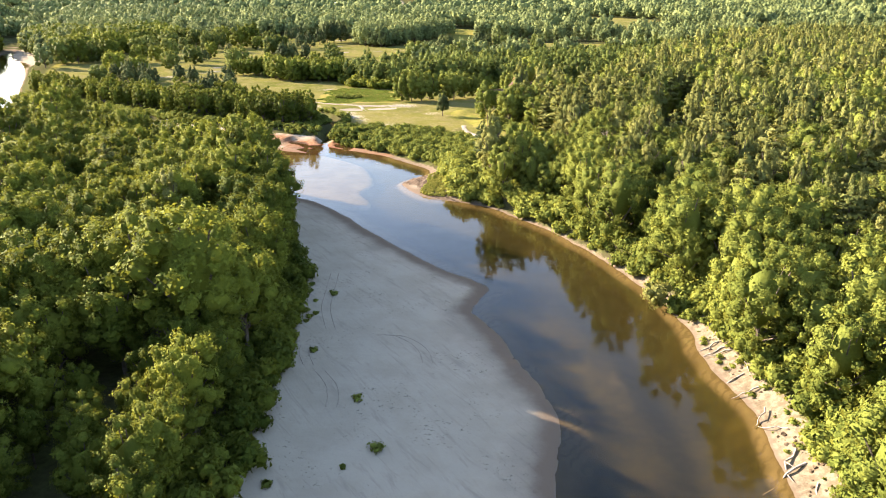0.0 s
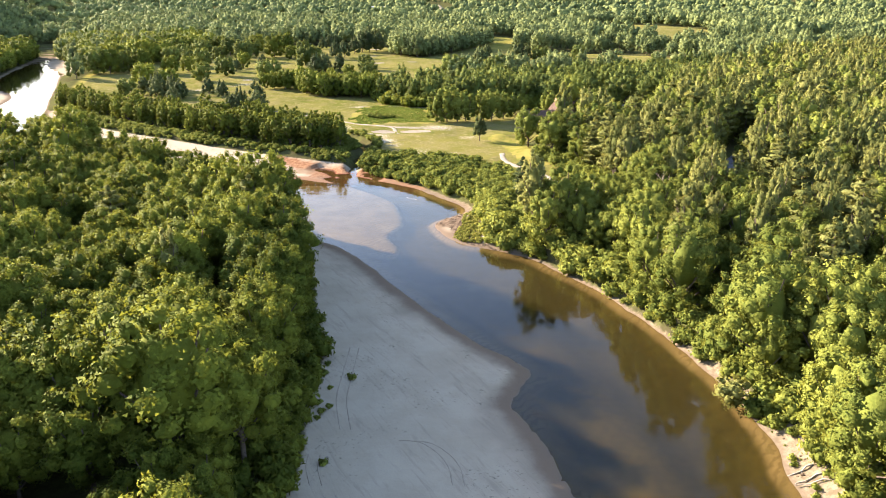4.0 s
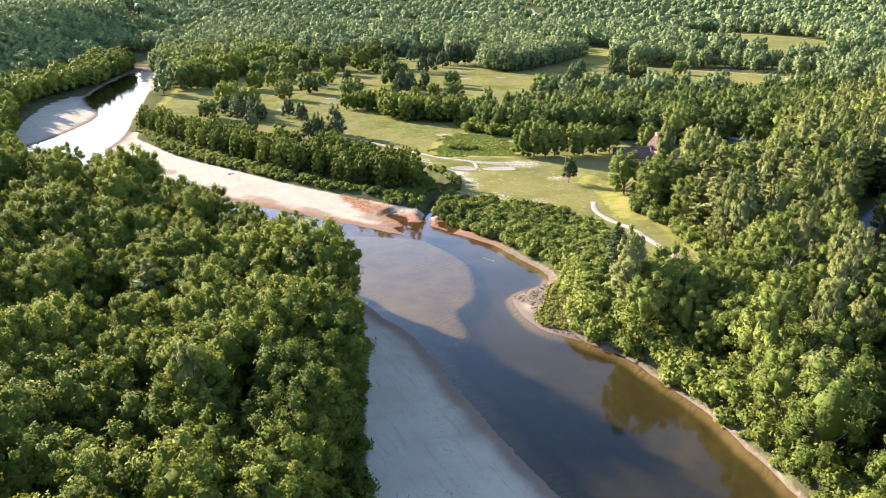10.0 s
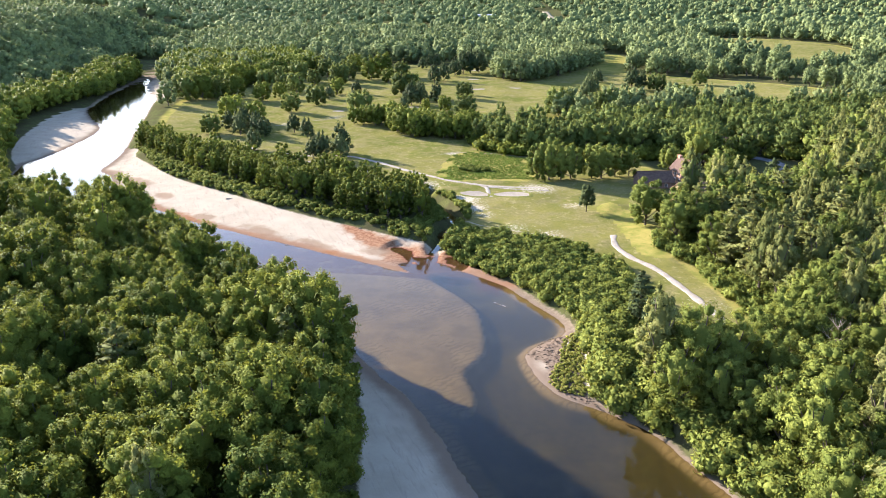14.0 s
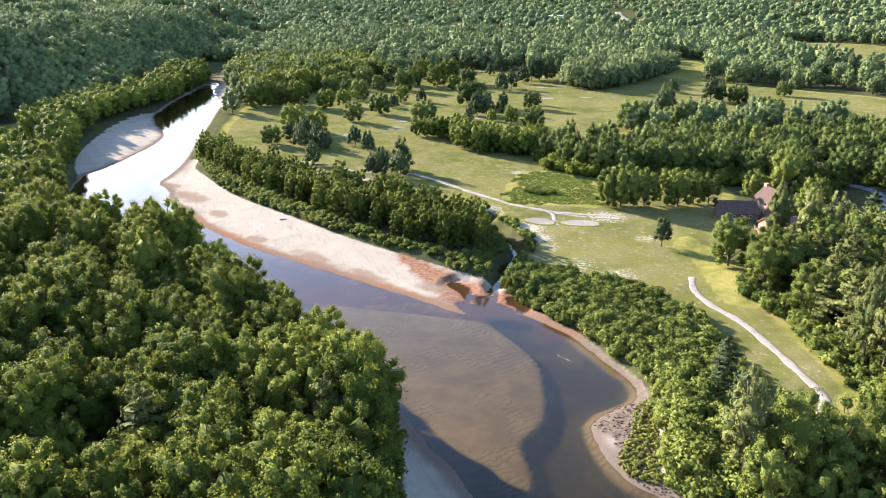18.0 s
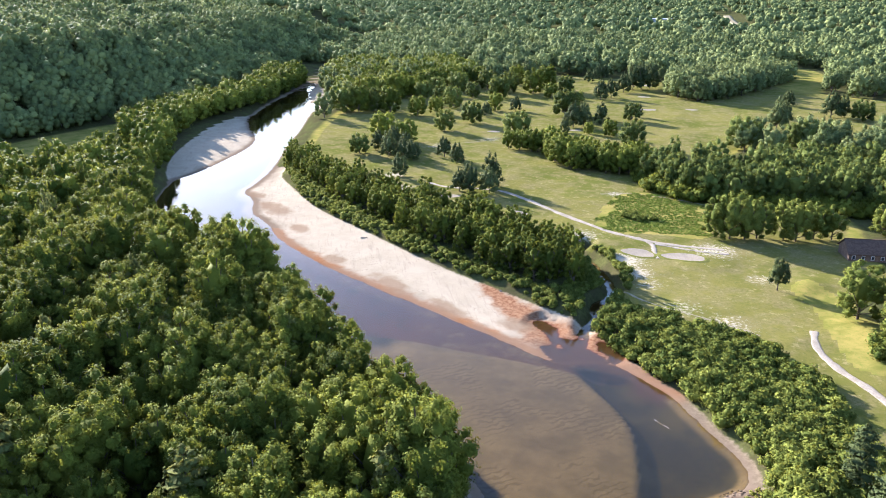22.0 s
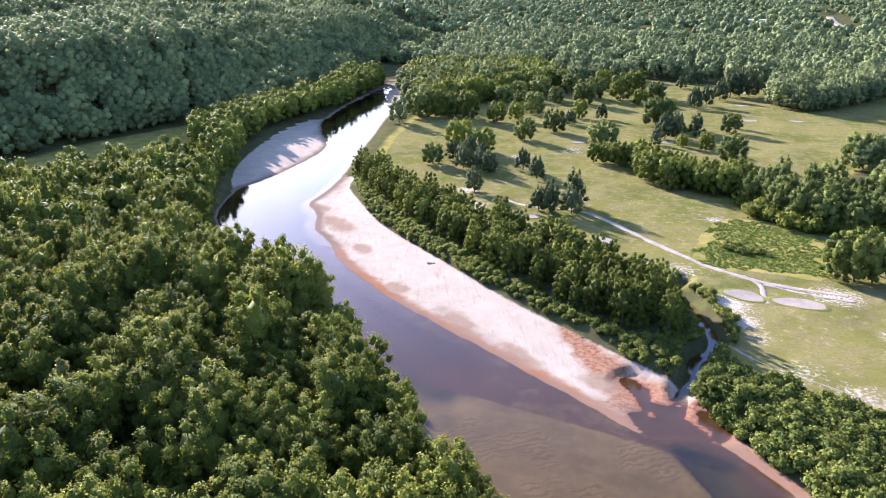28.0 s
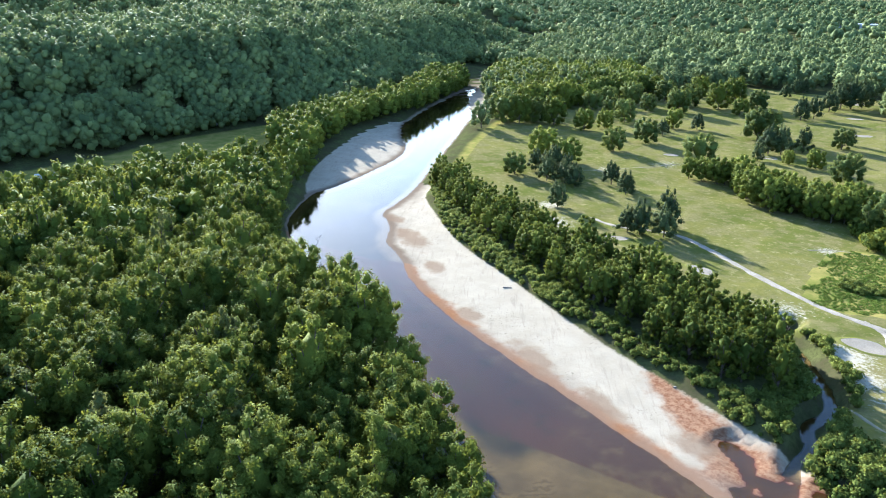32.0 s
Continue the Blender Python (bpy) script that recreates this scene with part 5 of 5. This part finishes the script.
def house(x, y, turn, w, d, wall_h, roof_h, wall_mat, roof_mat, label, chimney=None, rows=1, deck=False):
    """A gabled house: the ridge runs along w."""
    thing = tagged(new("house"), label, "house")
    z = min(height(x + a, y + b) for a in (-w / 2, w / 2) for b in (-d / 2, d / 2))
    thing.matrix_basis = pose(x, y, z - 0.1, 0, 0, turn)
    a, b = w / 2, d / 2
    v = np.array([(-a, -b, 0), (a, -b, 0), (a, b, 0), (-a, b, 0), (-a, -b, wall_h), (a, -b, wall_h), (a, b, wall_h), (-a, b, wall_h), (-a, 0, wall_h + roof_h - 0.15), (a, 0, wall_h + roof_h - 0.15)])
    tris = [(0, 1, 5), (0, 5, 4), (2, 3, 7), (2, 7, 6), (1, 2, 6), (1, 6, 5), (5, 6, 9), (3, 0, 4), (3, 4, 7), (7, 4, 8)]
    mesh_object("wall", v, np.array(tris), wall_mat, parent=thing)
    over, thick = 0.55, 0.22
    for s in (-1, 1):
        slope = roof_h / b
        low = wall_h - over * slope
        p = np.array([(-a - over, s * (b + over), low), (a + over, s * (b + over), low), (a + over, 0, wall_h + roof_h), (-a - over, 0, wall_h + roof_h)])
        q = p + (0, 0, thick)
        f = [(0, 1, 2, 3), (7, 6, 5, 4), (0, 4, 5, 1), (1, 5, 6, 2), (2, 6, 7, 3), (3, 7, 4, 0)]
        mesh_object("roof_slope", np.vstack([p, q]), np.array(f), roof_mat, parent=thing)
    mesh_object("ridge_cap", *box(-a - over, -0.18, wall_h + roof_h + 0.12, a + over, 0.18, wall_h + roof_h + 0.30), roof_mat, parent=thing)
    if chimney:
        cx, cy, cw, top = chimney
        stack = mesh_object("chimney", *box(cx - cw, cy - 0.6 * cw, 0, cx + cw, cy + 0.6 * cw, top), BRICK, parent=thing)
        mesh_object("chimney_cap", *box(cx - cw - 0.12, cy - 0.6 * cw - 0.12, top, cx + cw + 0.12, cy + 0.6 * cw + 0.12, top + 0.2), BRICK, parent=stack)
    for k in range(rows):
        for s in (-1, 1):
            for j in range(int(w // 3)):
                u, h = -a + 1.5 + 3.0 * j, 1.0 + 2.7 * k
                if h + 1.4 > wall_h:
                    continue
                y0, y1 = sorted((s * b, s * (b + 0.06)))
                win = mesh_object("window", *box(u - 0.55, y0, h, u + 0.55, y1, h + 1.3), WHITE_PAINT, parent=thing)
                g0, g1 = sorted((s * (b + 0.03), s * (b + 0.075)))
                mesh_object("pane", *box(u - 0.45, g0, h + 0.1, u + 0.45, g1, h + 1.2), GLASS, parent=win)
    mesh_object("door", *box(a, -0.5, 0.1, a + 0.07, 0.5, 2.15), WHITE_PAINT, parent=thing)
    if deck:
        for k in (0, 1):
            mesh_object("balcony", *box(-a - 1.6, -b + 0.5, 2.6 * k + 0.4, -a, b - 0.5, 2.6 * k + 0.6), WALL_TAN, parent=thing)
            mesh_object("balcony_rail", *box(-a - 1.6, -b + 0.5, 2.6 * k + 1.3, -a - 1.5, b - 0.5, 2.6 * k + 1.4), WALL_TAN, parent=thing)
        for yy in (-b + 0.6, b - 0.6):
            mesh_object("balcony_post", *box(-a - 1.6, yy - 0.08, 0, -a - 1.44, yy + 0.08, 4.4), WALL_TAN, parent=thing)
    return thing


house(27, 387, 14, 13.5, 10, 3.0, 3.4, WALL_BROWN, ROOF_DARK, "long brown house with a dark shingle roof")
house(40, 396, -65, 9, 8, 5.6, 4.2, WALL_TAN, ROOF_DARK, "tan gabled house with a dark roof", (-4.2, 0, 0.9, 10.6), 2)
house(39, 363, 20, 11, 8.5, 5.4, 2.6, WALL_TAN, ROOF_TAN, "tan house with a pale brown roof and balconies", (2.5, 0.8, 0.5, 8.6), 2, True)
house(47.5, 357, -25, 7, 7, 3.6, 2.2, WALL_TAN, ROOF_TAN, "low tan annexe with a pale brown roof")
house(66, 455, -50, 13, 9, 4.2, 4.6, WALL_BROWN, ROOF_DARK, "brown house with a tall gable among trees", (-5.8, 0, 0.7, 10.5), 1)
house(180, 522, 10, 9, 8, 7.5, 3.5, WHITE_PAINT, ROOF_DARK, "tall white house above the trees", None, 2)


# ---- small things on the bars and banks ----
def small_bush(x, y, wide, tall, seed):
    v, f = shrub_crown(seed, wide, tall, 4, 120, 0.28)
    thing = tagged(new("bush"), "small dark green bush on grey sand", "bush", "sand bar bushes")
    thing.matrix_basis = pose(x, y, height(x, y))
    mesh_object("foliage", v, f, LEAF_SHRUB, parent=thing)
    mesh_object("stem", *limb((0, 0, -0.2), (0.05, 0, 0.4 * tall), 0.05, 0.03, 5), BARK, parent=thing)


for k, (bx, by, bw) in enumerate([(-29, 142, 0.6), (-27, 142, 0.5), (-27, 138.5, 0.7), (-29, 136, 0.8), (-27.2, 135.5, 0.6), (-25, 134, 0.4), (-22, 138, 0.8), (-26, 129, 0.7), (-24, 128, 0.5), (-25, 126.5, 0.6),
                                  (-25.3, 124.5, 0.45), (-33, 154, 0.5), (-32, 150.5, 0.5), (-22, 113, 0.6), (-13, 98, 0.75), (-9, 85, 1.0), (-26, 97, 1.7), (-27, 92.5, 1.1), (-22, 77, 0.7), (-13, 81, 0.35),
                                  (-26.5, 107, 0.9), (-28.5, 94, 1.3)]):
    small_bush(bx, by, 1.25 * bw, 0.5 * bw + 0.25, 200 + k)


def log(x, y, z, turn, tilt, length, thick, label, branches=3, seed=0):
    """A bleached fallen trunk with broken limbs."""
    r = np.random.RandomState(seed)
    thing = tagged(new("driftwood_log"), label, "log", "fallen trunks")
    thing.matrix_basis = pose(x, y, z, 0, tilt, turn)
    k = 5
    bend = r.normal(size=(k + 1, 2)) * 0.03 * length
    pts = [np.array([length * j / k, bend[j, 0], bend[j, 1] * 0.5 + thick]) for j in range(k + 1)]
    mesh_object("stem", *joined([limb(pts[j], pts[j + 1], thick * (1 - 0.12 * j), thick * (1 - 0.12 * (j + 1)), 7) for j in range(k)]), DEADWOOD, smooth=True, parent=thing)
    for j in range(branches):
        p = pts[2 + j % 3]
        tip = p + np.array([r.uniform(0.2, 0.8), r.uniform(-1, 1), r.uniform(0.0, 0.5)]) * 0.25 * length
        mesh_object("branch", *limb(p, tip, 0.4 * thick, 0.15 * thick, 5), DEADWOOD, parent=thing)


for k, (lx, ly, turn, tilt, n, th) in enumerate([(48, 117, 200, 20, 5, 0.15), (48.5, 114.5, 188, 24, 5, 0.13), (48.6, 112.5, 170, 22, 4.5, 0.14), (48.2, 106, 205, 20, 5, 0.14), (49, 101, 190, 18, 5, 0.15),
                                                 (47.6, 96, 235, 12, 5, 0.12), (47.4, 85, 228, 16, 7, 0.17), (47.2, 82.5, 212, 16, 8, 0.19), (48.5, 90, 150, 16, 4, 0.12), (47, 78, 245, 14, 6, 0.15), (49.4, 109, 262, 8, 4, 0.1)]):
    log(lx, ly, max(0.8, height(lx, ly)), turn, tilt, n, th, "bleached dead trunk slumped down the sandy bank", 1, k)
BANK_FACE = [(43, 58), (45, 76), (47, 98), (45, 118), (46, 134), (49, 134), (50, 118), (52, 100), (51, 58)]
x, y, z = scatter(BANK_FACE, 1.5, 251, lambda x, y, s: waves(x, y, 6, 41) > 0.25)
massed("bank_tufts", [only(c) for c in TUFTS], [LEAF_SHRUB], rows3(x, y, z), 252, "green grass tufts on the slumped sandy bank", "grass", (0.3, 0.8), 0.15)
x, y, z = scatter(BANK_FACE, 1.1, 253, lambda x, y, s: waves(x, y, 8, 42) < -0.1)
CLOD = plain_material("earth_clods", (0.060, 0.044, 0.028), (0.115, 0.088, 0.058), 1.2, 0.95, 0.5)
massed("bank_clods", [only((ICO_V * (1.0, 0.8, 0.6) * np.random.RandomState(60 + q).uniform(0.7, 1.3, (12, 1)), ICO_F)) for q in range(4)], [CLOD], rows3(x, y, z), 254,
       "dark clods of earth and roots slumped on the bank", "earth", (0.15, 0.5), 0.05)
log(-24, 262, -0.22, -34, 0, 4.2, 0.16, "grey log lying in shallow water", 1, 21)
log(-217, 336, 0.3, 120, -14, 9, 0.14, "bare snag leaning over the river", 5, 22)
log(-142, 343, height(-142, 343), 30, 0, 2.6, 0.22, "short dark log at the back of the sand bar", 1, 23)
log(-77.5, 314, height(-77.5, 314), 70, 0, 2.2, 0.2, "short log at the back of the sand bar", 1, 24)
log(-4, 237, height(-4, 237), 70, -8, 3.0, 0.22, "grey stump on the gravel spit", 1, 25)
planted([broadleaf(190, tall=9, wide=2.6, low=0.3, lobes=9, leaves=500, size=0.45)], [NEEDLE], "leaning_tree", [(47, 131, 2.4)], 191, "small tree toppled out over the water", "tree", "", (1.0, 1.0))
for ob in list(scene.objects):
    if ob.name == "leaning_tree":
        ob.matrix_basis = pose(47, 131, 2.2, 0, -78, -25)

def mower(x, y, turn):
    thing = tagged(new("mower"), "small yellow ride-on mower parked at the edge of the grass", "mower")
    thing.matrix_basis = pose(x, y, height(x, y), 0, 0, turn)
    mesh_object("hood", *box(0.1, -0.45, 0.35, 1.1, 0.45, 0.95), YELLOW_PAINT, parent=thing)
    mesh_object("cutting_deck", *box(-0.7, -0.7, 0.15, 0.5, 0.7, 0.35), YELLOW_PAINT, parent=thing)
    mesh_object("seat", *box(-0.6, -0.3, 0.75, -0.1, 0.3, 0.85), ASPHALT, parent=thing)
    mesh_object("seat_back", *box(-0.7, -0.3, 0.8, -0.58, 0.3, 1.3), ASPHALT, parent=thing)
    for u, rad in ((-0.6, 0.36), (0.85, 0.26)):
        for sgn in (-1, 1):
            mesh_object("wheel", *limb((u, sgn * 0.5, rad), (u, sgn * 0.74, rad), rad, rad, 12), ASPHALT, parent=thing)


YELLOW_PAINT = plain_material("yellow_paint", (0.62, 0.42, 0.03), (0.70, 0.50, 0.05), 1.5, 0.5, 0.1)
mower(17.5, 259.7, 40)

# stones of the spit
r = np.random.RandomState(12)
sx, sy = r.uniform(-15, 9, 1500), r.uniform(205, 249, 1500)
s = survey(sx, sy)
ok = (s["gravel"] > 0) & (s["dw"] > -1.2) & (s["dw"] < 9)
STONE = plain_material("river_stone", (0.085, 0.062, 0.044), (0.15, 0.115, 0.08), 1.5, 0.85, 0.4)
stones = [only((ICO_V * (1.0, 0.8, 0.55) * np.random.RandomState(q).uniform(0.8, 1.2, (12, 1)), ICO_F)) for q in range(4)]
massed("spit_stones", stones, [STONE], rows3(sx[ok], sy[ok], s["z"][ok]), 13, "brown and grey stones on a gravel spit", "stones", (0.08, 0.34), -0.03)


def utility_pole(x, y):
    thing = tagged(new("utility_pole"), "wooden utility pole beside the asphalt drive", "pole")
    thing.matrix_basis = pose(x, y, height(x, y), 0, 0, 25)
    mesh_object("post", *limb((0, 0, -0.5), (0, 0, 9.0), 0.16, 0.11, 8), BARK, parent=thing)
    mesh_object("crossarm", *box(-1.1, -0.06, 8.2, 1.1, 0.06, 8.34), BARK, parent=thing)
    for u in (-0.9, 0.0, 0.9):
        mesh_object("insulator", *limb((u, 0, 8.34), (u, 0, 8.55), 0.05, 0.04, 6), WHITE_PAINT, parent=thing)


utility_pole(72, 386)


TRAILER_WHITE = plain_material("dull_white_metal", (0.45, 0.46, 0.47), (0.55, 0.56, 0.57), 0.8, 0.6, 0.1)


def trailer(x, y, turn):
    thing = tagged(new("trailer"), "long white trailer parked on a shaded meadow", "trailer")
    thing.matrix_basis = pose(x, y, height(x, y), 0, 0, turn)
    mesh_object("body", *box(-4.0, -1.2, 0.8, 4.0, 1.2, 3.2), TRAILER_WHITE, parent=thing)
    mesh_object("roof", *box(-4.1, -1.25, 3.2, 4.1, 1.25, 3.32), TRAILER_WHITE, parent=thing)
    for u in (-2.5, -1.4, 3.2):
        for sgn in (-1, 1):
            v, f = limb((u, sgn * 1.05, 0.5), (u, sgn * 1.3, 0.5), 0.5, 0.5, 12)
            mesh_object("wheel", v, f, ASPHALT, parent=thing)


trailer(-377, 322, 60)
house(-424, 452, 40, 8, 6, 2.8, 1.8, TRAILER_WHITE, ROOF_TAN, "small white shed at the edge of the wood")


PANEL = plain_material("grey_white_panels", (0.34, 0.36, 0.40), (0.40, 0.42, 0.45), 0.1, 0.7, 0.1)


def hall(x, y, turn, w, d, h, label):
    thing = tagged(new("warehouse"), label, "building")
    thing.matrix_basis = pose(x, y, height(x, y), 0, 0, turn)
    mesh_object("wall", *box(-w / 2, -d / 2, 0, w / 2, d / 2, h), PANEL, parent=thing)
    mesh_object("roof", *box(-w / 2 - 1, -d / 2 - 1, h, w / 2 + 1, d / 2 + 1, h + 0.8), PANEL, parent=thing)
    for k in range(int(w // 25)):
        mesh_object("loading_door", *box(-w / 2 + 8 + 25 * k, -d / 2 - 0.3, 0, -w / 2 + 16 + 25 * k, -d / 2, 6), ASPHALT, parent=thing)


hall(-310, 2250, 0, 90, 50, 10, "long white flat-roofed building far beyond the woods")
ribbon("far_road", [(-58, 1950), (-85, 2150), (-118, 2400), (-150, 2700)], 22, WORN, "pale road cut through distant woods", "road", 0.3, 0.05)


def bare_tree(x, y, tall):
    """A dead standing tree: a trunk and bare grey limbs."""
    r = np.random.RandomState(31)
    thing = tagged(new("dead_tree"), "bare grey-brown dead tree standing among pines", "tree")
    thing.matrix_basis = pose(x, y, height(x, y))
    mesh_object("trunk", *limb((0, 0, -0.5), (0.3, 0.2, tall), 0.2, 0.04, 7), DEAD_TWIG, parent=thing)
    for k in range(16):
        a, z = 2.4 * k, tall * (0.3 + 0.04 * k)
        b = np.array([math.cos(a), math.sin(a), 0.7]) * (1.1 - 0.045 * k) * 0.27 * tall
        root = np.array([0.3 * z / tall, 0.2 * z / tall, z])
        twigs = [limb(root, root + b, 0.07, 0.03, 5)]
        for j in range(4):
            p = root + b * (0.35 + 0.17 * j)
            twigs.append(limb(p, p + r.normal(size=3) * 0.5 + (0, 0, 0.8) + 0.3 * b, 0.03, 0.012, 3))
        mesh_object("branch", *grown(twigs), DEAD_TWIG, parent=thing)


DEAD_TWIG = plain_material("dead_twigs", (0.19, 0.15, 0.11), (0.28, 0.23, 0.18), 1.5, 0.9, 0.3)
bare_tree(49, 222, 15)

# tyre marks in the sand of the near bar
RUT = plain_material("pressed_sand", (0.235, 0.195, 0.148), (0.30, 0.25, 0.19), 0.8, 0.95, 0.3)
for name, line in [("tyre_mark_wide", [(-11.9, 119.9), (-8.7, 119.7), (-6.1, 117.5), (-4.2, 114.2), (-3.4, 109.9)]), ("tyre_mark_edge", [(-24.5, 115.0), (-24.2, 111.8), (-22.8, 108.0)]), ("tyre_mark_long", [(-20.7, 106.4), (-18.5, 102.6), (-17.6, 99.0), (-17.4, 95.6)]), ("tyre_mark_bend", [(-24.2, 149.7), (-23.8, 139.1), (-23.3, 130.5), (-21.1, 121.8)])]:
    for off in (0.0, 1.7):
        ribbon(name, [(px + off, py) for px, py in line], 0.24, RUT, "faint tyre mark pressed into grey sand", "tyre mark", 0.045, 0.6)
